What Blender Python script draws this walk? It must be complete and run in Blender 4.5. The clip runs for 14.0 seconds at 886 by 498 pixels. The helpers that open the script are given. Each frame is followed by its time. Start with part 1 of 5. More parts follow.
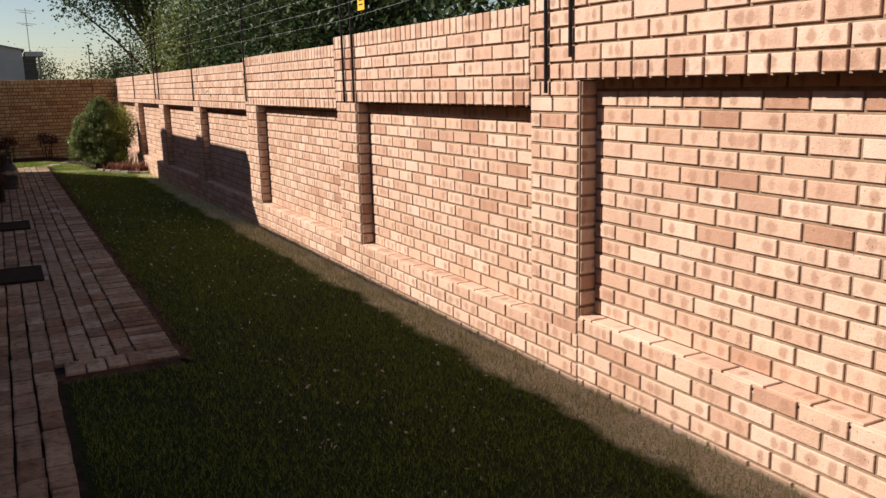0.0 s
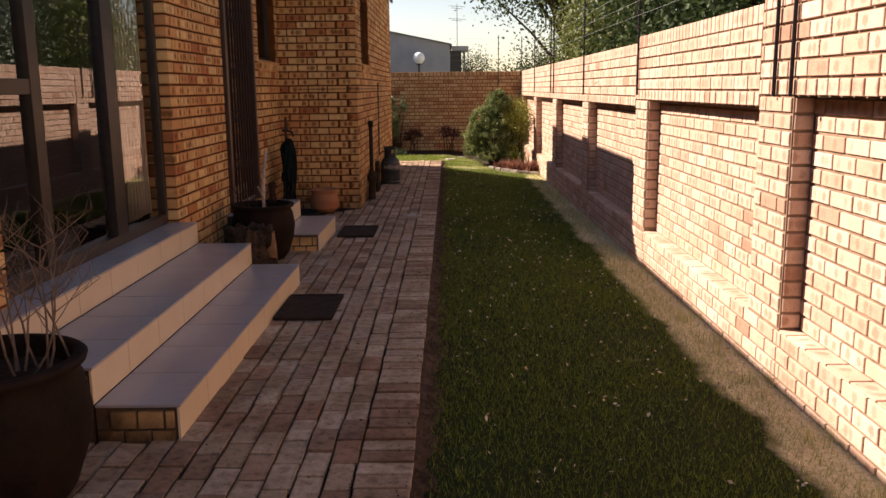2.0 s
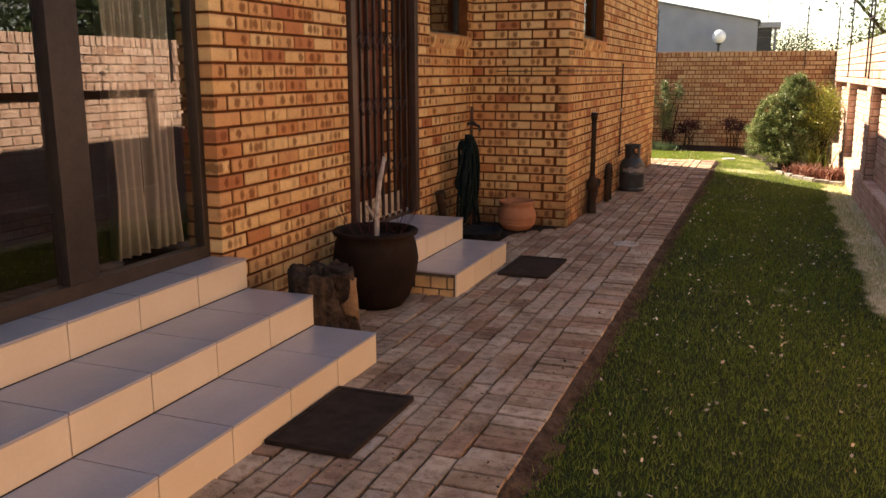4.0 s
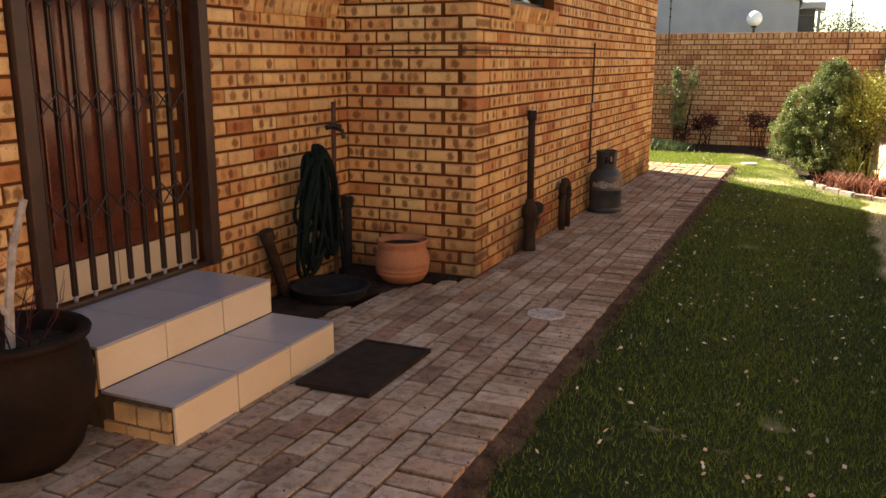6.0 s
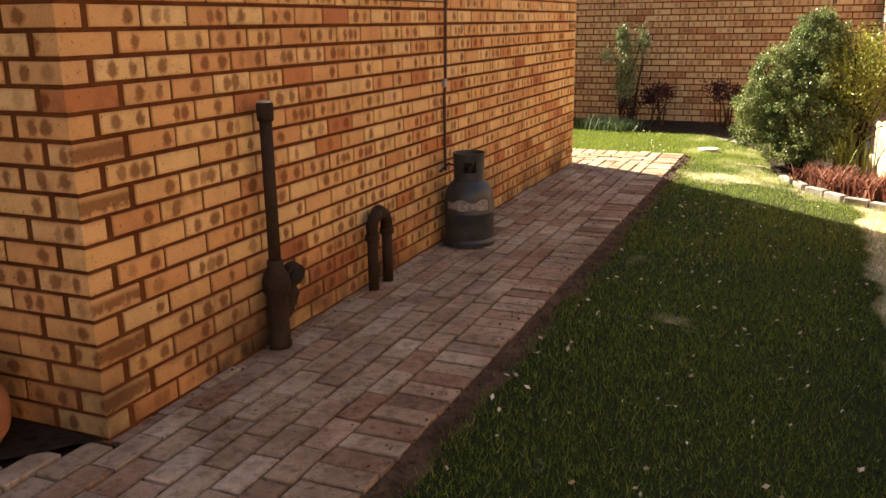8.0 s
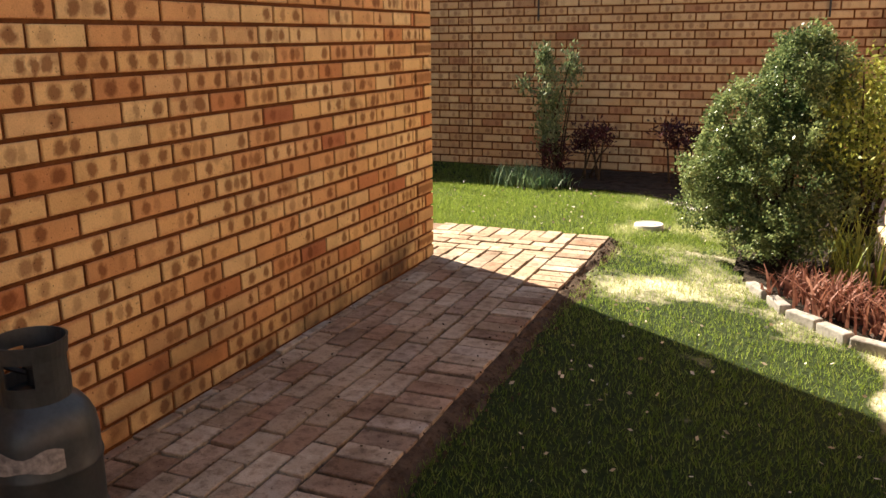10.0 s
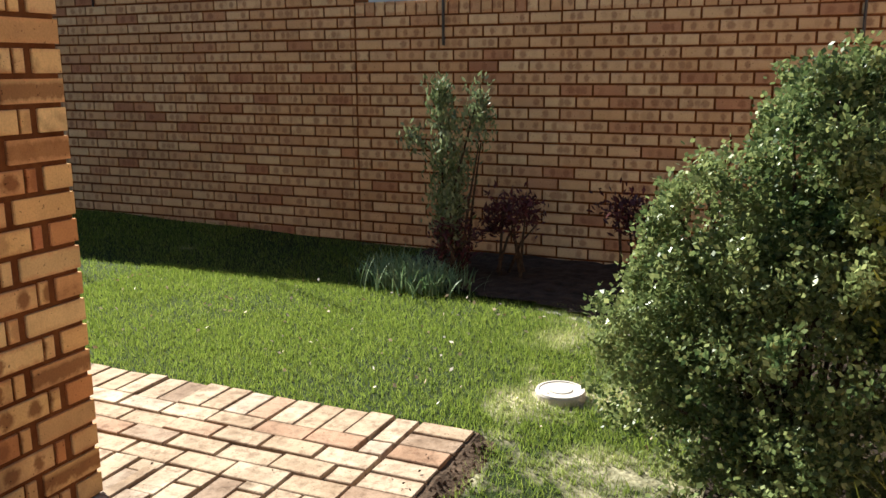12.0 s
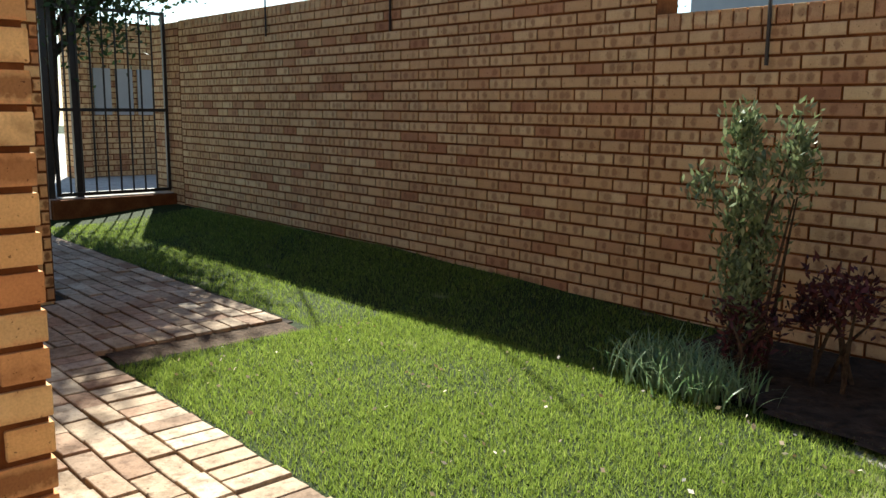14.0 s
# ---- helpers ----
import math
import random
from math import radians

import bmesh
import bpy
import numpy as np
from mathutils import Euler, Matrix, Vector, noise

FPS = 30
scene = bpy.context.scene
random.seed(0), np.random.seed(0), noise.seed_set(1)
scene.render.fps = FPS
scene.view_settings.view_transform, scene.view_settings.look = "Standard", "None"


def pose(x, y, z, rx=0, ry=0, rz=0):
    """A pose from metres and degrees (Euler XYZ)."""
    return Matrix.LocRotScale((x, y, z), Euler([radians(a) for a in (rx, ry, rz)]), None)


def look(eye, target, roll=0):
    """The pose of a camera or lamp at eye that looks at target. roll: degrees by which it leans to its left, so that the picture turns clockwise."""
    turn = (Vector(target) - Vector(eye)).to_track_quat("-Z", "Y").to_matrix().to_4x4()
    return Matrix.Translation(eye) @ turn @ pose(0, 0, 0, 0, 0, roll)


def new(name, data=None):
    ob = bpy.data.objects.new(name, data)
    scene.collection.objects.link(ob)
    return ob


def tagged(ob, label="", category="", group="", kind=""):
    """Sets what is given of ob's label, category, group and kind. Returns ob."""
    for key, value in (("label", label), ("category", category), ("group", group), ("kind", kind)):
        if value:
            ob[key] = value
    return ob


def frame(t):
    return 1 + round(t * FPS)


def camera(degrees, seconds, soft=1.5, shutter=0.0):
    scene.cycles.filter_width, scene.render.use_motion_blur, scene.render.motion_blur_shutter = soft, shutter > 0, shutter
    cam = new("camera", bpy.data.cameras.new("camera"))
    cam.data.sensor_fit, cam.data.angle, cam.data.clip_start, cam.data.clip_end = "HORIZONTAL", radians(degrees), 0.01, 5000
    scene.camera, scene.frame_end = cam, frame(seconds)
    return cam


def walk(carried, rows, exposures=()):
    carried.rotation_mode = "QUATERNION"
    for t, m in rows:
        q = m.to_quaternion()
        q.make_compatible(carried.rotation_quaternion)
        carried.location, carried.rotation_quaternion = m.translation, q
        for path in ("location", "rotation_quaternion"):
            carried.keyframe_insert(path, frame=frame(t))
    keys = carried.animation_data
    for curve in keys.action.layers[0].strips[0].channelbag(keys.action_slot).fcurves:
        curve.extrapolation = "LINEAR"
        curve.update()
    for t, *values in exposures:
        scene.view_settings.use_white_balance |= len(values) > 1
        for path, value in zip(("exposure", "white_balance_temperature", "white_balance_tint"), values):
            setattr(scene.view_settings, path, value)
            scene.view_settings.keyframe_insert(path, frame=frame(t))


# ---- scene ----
import collections
import itertools

cam = camera(55.5, 14.0)
PATH = [
    (0, (-0.148, 0.271, 1.593), (0.753, 2.014, 1.205), -1.4),
    (0.5, (0.073, 0.903, 1.575), (0.719, 2.756, 1.189), -1.2),
    (1, (0.351, 1.534, 1.519), (0.813, 3.444, 1.143), -0.9),
    (1.5, (0.554, 2.158, 1.514), (0.772, 4.11, 1.136), -0.6),
    (2, (0.832, 2.762, 1.5), (0.816, 4.727, 1.125), -0.6),
    (2.5, (1.05, 3.373, 1.484), (0.779, 5.319, 1.111), -0.5),
    (2.7, (1.128, 3.63, 1.494), (0.784, 5.564, 1.118), -0.4),
    (4.8, (1.631, 6.547, 1.475), (0.84, 8.333, 1.043), -0.1),
    (5, (1.653, 6.843, 1.459), (0.863, 8.628, 1.021), 0.0),
    (5.5, (1.687, 7.584, 1.438), (0.896, 9.368, 1.003), -0.0),
    (6, (1.735, 8.27, 1.442), (0.945, 10.055, 1.004), -0.0),
    (6.5, (1.765, 9.066, 1.397), (0.974, 10.849, 0.956), -0.2),
    (7, (1.782, 9.842, 1.39), (1.005, 11.616, 0.891), -0.3),
    (7.5, (1.788, 10.605, 1.382), (1.01, 12.376, 0.872), -0.6),
    (8, (1.813, 11.437, 1.382), (1.052, 13.212, 0.863), -0.8),
    (8.5, (1.787, 12.26, 1.372), (1.043, 14.042, 0.849), -0.2),
    (9, (1.841, 13.053, 1.357), (1.1, 14.838, 0.841), -0.5),
    (9.2, (1.831, 13.38, 1.381), (1.095, 15.167, 0.866), -0.5),
    (11.3, (1.851, 16.857, 1.41), (1.078, 18.654, 0.992), -0.6),
    (11.5, (1.816, 17.138, 1.379), (1.05, 18.937, 0.962), 0.0),
    (12, (1.785, 17.771, 1.394), (1.012, 19.566, 0.973), -0.3),
    (12.5, (1.657, 18.373, 1.342), (0.852, 20.161, 0.948), 0.6),
    (13, (1.56, 18.768, 1.319), (0.659, 20.514, 0.944), 0.8),
    (13.5, (1.59, 19.091, 1.295), (0.416, 20.675, 0.958), 0.8),
    (14, (1.624, 19.147, 1.298), (0.159, 20.468, 0.969), 0.6),
]
EXPOSURES = [(0, 0.7, 6800, 14), (1, 1.0, 7100, 18), (2.5, 1.6, 7700, 25), (4.8, 2.4, 7900, 14), (7.5, 2.4, 7800, 12), (9.2, 2.35, 7500, 11), (11.3, 1.75, 6400, 5), (12.5, 1.75, 6200, 4), (14, 1.85, 6200, 1)]
walk(cam, [(t, look(eye, target, roll)) for t, eye, target, roll in PATH],
     EXPOSURES)

# ---- light ----
SUN_EL, SUN_AZ = radians(38), math.atan2(-0.894, 0.447)
world = bpy.data.worlds.new("world")
scene.world = world
world.use_nodes = True
wn = world.node_tree.nodes
sky = wn.new("ShaderNodeTexSky")
sky.sky_type, sky.sun_disc, sky.sun_elevation, sky.sun_rotation = "NISHITA", False, SUN_EL, SUN_AZ
sky.dust_density, sky.air_density, sky.ozone_density = 0.25, 1.0, 1.5
world.node_tree.links.new(sky.outputs[0], wn["Background"].inputs[0])
wn["Background"].inputs[1].default_value = 0.06
sun = new("sun", bpy.data.lights.new("sun", "SUN"))
sun.data.energy, sun.data.angle, sun.data.color = 5.0, radians(0.53), (1, 0.93, 0.82)
sd = Vector((math.sin(SUN_AZ) * math.cos(SUN_EL), math.cos(SUN_AZ) * math.cos(SUN_EL), math.sin(SUN_EL)))
sun.matrix_world = look(sd * 30, (0, 0, 0))
scene.view_settings.exposure = 0.0


# ---- materials ----
class Nodes:
    """Small builder for node materials."""

    def __init__(self, name, rough=0.8, metal=0.0):
        self.mat = bpy.data.materials.new(name)
        self.mat.use_nodes = True
        self.t = self.mat.node_tree
        self.bsdf = self.t.nodes["Principled BSDF"]
        self.bsdf.inputs["Roughness"].default_value = rough
        self.bsdf.inputs["Metallic"].default_value = metal
        if rough >= 0.8:
            self.bsdf.inputs["Specular IOR Level"].default_value = 0.12

    def put(self, socket, value):
        if isinstance(value, bpy.types.NodeSocket):
            self.t.links.new(value, socket)
        elif isinstance(value, tuple) and len(value) == 3 and socket.type == "RGBA":
            socket.default_value = (*value, 1)
        else:
            socket.default_value = value

    def coords(self, kind="Object"):
        return self.t.nodes.new("ShaderNodeTexCoord").outputs[kind]

    def noise(self, scale, detail=4.0, vec=None, rough=0.55):
        n = self.t.nodes.new("ShaderNodeTexNoise")
        n.inputs["Scale"].default_value, n.inputs["Detail"].default_value = scale, detail
        n.inputs["Roughness"].default_value = rough
        self.t.links.new(vec or self.coords(), n.inputs["Vector"])
        return n.outputs[0]

    def ramp(self, fac, stops):
        r = self.t.nodes.new("ShaderNodeValToRGB")
        while len(r.color_ramp.elements) < len(stops):
            r.color_ramp.elements.new(0.5)
        for e, (p, c) in zip(r.color_ramp.elements, stops):
            e.position, e.color = p, (*c, 1)
        self.t.links.new(fac, r.inputs[0])
        return r.outputs[0]

    def math(self, op, a, b=0.0, clamp=False):
        m = self.t.nodes.new("ShaderNodeMath")
        m.operation, m.use_clamp = op, clamp
        self.put(m.inputs[0], a)
        self.put(m.inputs[1], b)
        return m.outputs[0]

    def mix(self, fac, a, b, mode="MIX"):
        m = self.t.nodes.new("ShaderNodeMix")
        m.data_type, m.blend_type = "RGBA", mode
        self.put(m.inputs[0], fac)
        self.put(m.inputs[6], a)
        self.put(m.inputs[7], b)
        return m.outputs[2]

    def white(self, value):
        n = self.t.nodes.new("ShaderNodeTexWhiteNoise")
        n.noise_dimensions = "1D"
        self.t.links.new(value, n.inputs["W"])
        return n.outputs["Value"]

    def bump(self, height, strength=0.3, distance=0.005):
        b = self.t.nodes.new("ShaderNodeBump")
        b.inputs["Strength"].default_value, b.inputs["Distance"].default_value = strength, distance
        self.t.links.new(height, b.inputs["Height"])
        self.t.links.new(b.outputs[0], self.bsdf.inputs["Normal"])

    def colour(self, value):
        self.put(self.bsdf.inputs["Base Color"], value)
        return self

    def rnd(self, island):
        if island:
            return self.t.nodes.new("ShaderNodeNewGeometry").outputs["Random Per Island"]
        return self.t.nodes.new("ShaderNodeObjectInfo").outputs["Random"]


def rough_mat(name, a, b, scale=6, rough=0.85, metal=0.0, bump=0.3, fine=60, dist=0.004):
    """Two tones with stains and fine relief."""
    n = Nodes(name, rough, metal)
    big, small = n.noise(scale), n.noise(fine, 6)
    f = n.math("ADD", n.math("MULTIPLY", big, 0.65), n.math("MULTIPLY", small, 0.35))
    n.colour(n.ramp(f, [(0.35, a), (0.65, b)]))
    n.bump(small, bump, dist)
    return n.mat


def brick_mat(name, palette, island, spots=0.8, dark=(0.20, 0.08, 0.04), soil=None, stains=False, rim=None, inset=0.020):
    """Semi-face bricks: a tone for each, kiss marks of the kiln on many, pits and grain."""
    n = Nodes(name, 0.82)
    r = n.rnd(island)
    r2, r3, r4 = n.white(r), n.white(n.math("ADD", r, 3.7)), n.white(n.math("ADD", r, 9.1))
    base = n.ramp(r2, palette)
    uv = n.t.nodes.new("ShaderNodeSeparateXYZ")
    n.t.links.new(n.coords("UV"), uv.inputs[0])
    pos = n.t.nodes.new("ShaderNodeNewGeometry").outputs["Position"]
    warp = n.math("MULTIPLY", n.math("SUBTRACT", n.noise(45, 3, pos), 0.5), 0.035)
    u = n.math("ADD", uv.outputs[0], warp)
    v = n.math("ADD", uv.outputs[1], warp)
    marks = None
    for at, rr in ((0.052, r3), (-0.05, r4), (0.0, n.white(n.math("ADD", r, 5.3)))):
        centre = n.math("ADD", n.math("MULTIPLY", n.math("SUBTRACT", rr, 0.5), 0.03), at)
        du = n.math("DIVIDE", n.math("SUBTRACT", u, centre), n.math("ADD", 0.017, n.math("MULTIPLY", n.white(n.math("ADD", rr, 2.1)), 0.014)))
        dv = n.math("DIVIDE", v, 0.028)
        d = n.math("SQRT", n.math("ADD", n.math("MULTIPLY", du, du), n.math("MULTIPLY", dv, dv)))
        m = n.math("MULTIPLY", n.math("SUBTRACT", 1.27, d, True), 1.65, True)
        lim = 0.26 if at else 0.62
        m = n.math("MULTIPLY", m, n.math("MULTIPLY", n.math("SUBTRACT", rr, lim, True), 3.2, True))
        marks = m if marks is None else n.math("MAXIMUM", marks, m)
    if rim:
        edge = n.math("MULTIPLY", n.math("SUBTRACT", n.math("ABSOLUTE", v), inset, True), 60.0, True)
        base = n.mix(n.math("MULTIPLY", edge, n.math("ADD", 0.15, n.math("MULTIPLY", n.white(n.math("ADD", r, 7.7)), 0.6))), base, rim)
    whole = n.math("ADD", n.math("MULTIPLY", n.math("GREATER_THAN", r4, 0.80), 0.55), 0.2)
    patch = n.math("MULTIPLY", n.math("SUBTRACT", n.noise(12, 4, pos), 0.5, True), 4.0, True)
    marks = n.math("ADD", marks, n.math("MULTIPLY", patch, whole), True)
    col = n.mix(n.math("MULTIPLY", marks, spots), base, dark)
    grain = n.noise(160, 5, pos)
    col = n.mix(0.35, col, n.ramp(grain, [(0.3, (0.55, 0.5, 0.45)), (0.6, (1, 1, 1))]), "MULTIPLY")
    col = n.mix(0.5, col, n.ramp(n.noise(4, 4, pos), [(0.3, (0.7, 0.66, 0.62)), (0.65, (1, 1, 1))]), "MULTIPLY")
    pits = n.ramp(n.noise(75, 2, pos), [(0.27, (0.2, 0.15, 0.12)), (0.32, (1, 1, 1))])
    col = n.mix(0.8, col, pits, "MULTIPLY")
    if soil:
        z = n.t.nodes.new("ShaderNodeSeparateXYZ")
        n.t.links.new(pos, z.inputs[0])
        low = n.math("SUBTRACT", 1.0, n.math("DIVIDE", n.math("SUBTRACT", z.outputs[2], soil[0]), soil[1]), True)
        low = n.math("MULTIPLY", low, n.ramp(n.noise(2.2, 5, pos), [(0.4, (0.12, 0.12, 0.12)), (0.66, (1.0, 1.0, 1.0))]), True)
        col = n.mix(low, col, soil[2])
    if stains:
        worn = n.ramp(n.noise(2.6, 6, pos, 0.7), [(0.38, (0.52, 0.45, 0.39)), (0.55, (1, 1, 1))])
        col = n.mix(0.7, col, worn, "MULTIPLY")
        edge = n.ramp(n.noise(22, 5, pos, 0.7), [(0.36, (0.4, 0.33, 0.28)), (0.5, (1, 1, 1))])
        col = n.mix(0.6, col, edge, "MULTIPLY")
    n.colour(col)
    n.bump(n.math("ADD", grain, n.math("MULTIPLY", n.noise(30, 3, pos), 1.5)), 0.5, 0.004)
    return n.mat


HOUSE_TONES = [(0.0, (0.88, 0.61, 0.28)), (0.3, (0.82, 0.51, 0.21)), (0.55, (0.72, 0.37, 0.15)),
               (0.78, (0.86, 0.60, 0.28)), (0.93, (0.62, 0.27, 0.10)), (1.0, (0.48, 0.18, 0.08))]
FAR_TONES = [(0.0, (0.62, 0.47, 0.27)), (0.3, (0.57, 0.40, 0.22)), (0.6, (0.51, 0.33, 0.17)),
             (0.82, (0.59, 0.44, 0.25)), (0.95, (0.43, 0.24, 0.13)), (1.0, (0.35, 0.18, 0.10))]
WALL_TONES = [(0.0, (0.66, 0.485, 0.385)), (0.3, (0.605, 0.425, 0.33)), (0.6, (0.55, 0.36, 0.27)),
              (0.85, (0.67, 0.50, 0.41)), (0.96, (0.49, 0.30, 0.22)), (1.0, (0.40, 0.23, 0.165))]
PAVE_TONES = [(0.0, (0.49, 0.395, 0.295)), (0.3, (0.39, 0.29, 0.20)), (0.6, (0.54, 0.45, 0.345)),
              (0.8, (0.38, 0.24, 0.16)), (0.9, (0.29, 0.20, 0.14)), (1.0, (0.48, 0.40, 0.32))]
grime = (0.0, 0.52, (0.05, 0.03, 0.02))
BRICK = {k: brick_mat("house brick" + str(k), HOUSE_TONES, k, 0.78, (0.20, 0.062, 0.018), soil=grime, rim=(0.58, 0.25, 0.10)) for k in (0, 1)}
WBRICK = {k: brick_mat("garden wall brick" + str(k), WALL_TONES, k, 0.65, (0.36, 0.20, 0.14)) for k in (0, 1)}
FBRICK = {k: brick_mat("far wall brick" + str(k), FAR_TONES, k, 0.6, (0.20, 0.09, 0.05), rim=(0.42, 0.22, 0.11)) for k in (0, 1)}
PBRICK = {k: brick_mat("paving brick" + str(k), PAVE_TONES, k, 0.3, (0.13, 0.08, 0.05), stains=True, rim=(0.17, 0.11, 0.07), inset=0.039) for k in (0, 1)}
mortar = rough_mat("brown mortar", (0.095, 0.03, 0.009), (0.17, 0.065, 0.022), 8, 0.95)
mortar_light = rough_mat("weathered mortar", (0.17, 0.11, 0.075), (0.32, 0.225, 0.16), 8, 0.95)
sand = rough_mat("sandy joint", (0.012, 0.008, 0.006), (0.04, 0.027, 0.019), 10, 0.95)
soil = rough_mat("dry soil", (0.03, 0.018, 0.011), (0.11, 0.072, 0.048), 9, 0.95, bump=0.8, fine=40, dist=0.02)
darksoil = rough_mat("damp soil", (0.012, 0.009, 0.007), (0.05, 0.035, 0.025), 12, 0.95, bump=0.8, fine=40, dist=0.02)
tile_top = rough_mat("grey glazed tile", (0.30, 0.29, 0.30), (0.38, 0.37, 0.38), 3, 0.28, bump=0.03)
tile_face = rough_mat("cream glazed tile", (0.66, 0.54, 0.36), (0.72, 0.60, 0.42), 3, 0.35, bump=0.03)
grout = rough_mat("tile grout", (0.07, 0.05, 0.035), (0.12, 0.09, 0.06), 20, 0.9)
bronze = rough_mat("bronze aluminium", (0.03, 0.022, 0.016), (0.05, 0.037, 0.027), 10, 0.4, 0.3, 0.05)
black_steel = rough_mat("black painted steel", (0.012, 0.01, 0.01), (0.03, 0.022, 0.02), 20, 0.4, 0.2, 0.2)
brown_steel = rough_mat("brown painted steel", (0.035, 0.018, 0.012), (0.06, 0.03, 0.02), 12, 0.42, 0.1, 0.1)
gate_steel = rough_mat("dark brown gate steel", (0.025, 0.014, 0.010), (0.05, 0.027, 0.019), 12, 0.4, 0.2, 0.1)
rust = rough_mat("rusty pipe", (0.05, 0.025, 0.015), (0.13, 0.06, 0.03), 25, 0.7, 0.2, 0.4)
pipe_paint = rough_mat("brown plastic pipe", (0.026, 0.016, 0.010), (0.052, 0.034, 0.021), 10, 0.8, 0, 0.3)
gas_paint = rough_mat("grey gas bottle paint", (0.02, 0.024, 0.024), (0.05, 0.056, 0.056), 8, 0.42, 0.1, 0.2)
label_mat = rough_mat("worn paper label", (0.16, 0.14, 0.13), (0.38, 0.34, 0.30), 30, 0.8)
terracotta = rough_mat("terracotta", (0.36, 0.145, 0.07), (0.46, 0.21, 0.11), 7, 0.8, bump=0.3)
brownpot = rough_mat("dark glazed brown pot", (0.008, 0.005, 0.004), (0.024, 0.014, 0.009), 6, 0.8, bump=0.3)
bark = rough_mat("weathered stump wood", (0.02, 0.013, 0.009), (0.09, 0.06, 0.038), 18, 0.9, bump=1.0, fine=50, dist=0.02)
paleflesh = rough_mat("split pale wood", (0.16, 0.09, 0.045), (0.30, 0.18, 0.09), 18, 0.85, bump=0.6)
pale_branch = rough_mat("bleached cut branch", (0.26, 0.22, 0.18), (0.48, 0.43, 0.37), 20, 0.85)
twigs = rough_mat("dry twig", (0.13, 0.09, 0.065), (0.26, 0.19, 0.14), 20, 0.85)
hose_mat = rough_mat("green rubber hose", (0.003, 0.007, 0.006), (0.008, 0.016, 0.013), 20, 0.8, bump=0.1)
plastic_blk = rough_mat("black plastic", (0.012, 0.012, 0.013), (0.03, 0.03, 0.03), 8, 0.8, bump=0.2)
red_plastic = rough_mat("red plastic", (0.5, 0.03, 0.02), (0.6, 0.05, 0.03), 8, 0.4, bump=0.1)
concrete = rough_mat("pale concrete", (0.32, 0.29, 0.26), (0.55, 0.51, 0.46), 12, 0.9, bump=0.5)
kerb_mat = rough_mat("weathered concrete edging", (0.16, 0.14, 0.12), (0.36, 0.33, 0.29), 14, 0.9, bump=0.6)
mat_rubber = rough_mat("dark door mat", (0.02, 0.014, 0.011), (0.045, 0.032, 0.025), 14, 0.95, bump=0.9, fine=120, dist=0.01)
render_grey = rough_mat("grey plaster", (0.27, 0.28, 0.30), (0.33, 0.34, 0.36), 2, 0.9)
roof_dark = rough_mat("grey roof sheet", (0.12, 0.12, 0.12), (0.2, 0.2, 0.2), 3, 0.7)
rooftile = rough_mat("brown roof tile", (0.13, 0.07, 0.045), (0.24, 0.13, 0.08), 5, 0.85)
fascia_mat = rough_mat("brown painted fascia", (0.06, 0.035, 0.025), (0.09, 0.05, 0.035), 5, 0.6)
plaster = rough_mat("cream interior plaster", (0.30, 0.27, 0.22), (0.36, 0.33, 0.28), 2, 0.9)
yellow = rough_mat("yellow warning sign", (0.75, 0.42, 0.02), (0.8, 0.5, 0.04), 5, 0.5)
ink = rough_mat("dark print", (0.03, 0.03, 0.03), (0.05, 0.05, 0.05), 5, 0.6)
wood_door = rough_mat("varnished red-brown wood", (0.08, 0.02, 0.012), (0.18, 0.055, 0.03), 7, 0.14, bump=0.05)
globe_mat = Nodes("opal white globe", 0.3).colour((0.85, 0.85, 0.84)).mat
metal_galv = rough_mat("galvanised steel", (0.3, 0.3, 0.3), (0.42, 0.42, 0.42), 12, 0.45, 0.7, 0.1)


def glass_mat():
    n = Nodes("window glass", 0.02)
    t = n.t
    out = t.nodes["Material Output"]
    fres, clear, gloss, mixer = (t.nodes.new("ShaderNode" + k) for k in ("Fresnel", "BsdfTransparent", "BsdfGlossy", "MixShader"))
    fres.inputs["IOR"].default_value = 2.6
    clear.inputs["Color"].default_value = (0.97, 0.97, 0.95, 1)
    gloss.inputs["Roughness"].default_value = 0.01
    for a, b in ((fres.outputs[0], mixer.inputs[0]), (clear.outputs[0], mixer.inputs[1]), (gloss.outputs[0], mixer.inputs[2]), (mixer.outputs[0], out.inputs[0])):
        t.links.new(a, b)
    return n.mat


glass = glass_mat()


def leaf_mat(name, a, b, c, rough=0.5, through_light=0.25):
    """Leaves that differ one by one and let some light through."""
    n = Nodes(name, rough)
    r = n.rnd(True)
    pos = n.t.nodes.new("ShaderNodeNewGeometry").outputs["Position"]
    n.bsdf.inputs["Specular IOR Level"].default_value = 0.15
    col = n.mix(0.4, n.ramp(r, [(0.0, a), (0.6, b), (1.0, c)]), n.ramp(n.noise(3, 3, pos), [(0.35, a), (0.65, c)]))
    n.colour(col)
    tr, add = n.t.nodes.new("ShaderNodeBsdfTranslucent"), n.t.nodes.new("ShaderNodeMixShader")
    n.t.links.new(col, tr.inputs[0])
    add.inputs[0].default_value = through_light
    n.t.links.new(n.bsdf.outputs[0], add.inputs[1])
    n.t.links.new(tr.outputs[0], add.inputs[2])
    n.t.links.new(add.outputs[0], n.t.nodes["Material Output"].inputs[0])
    return n.mat


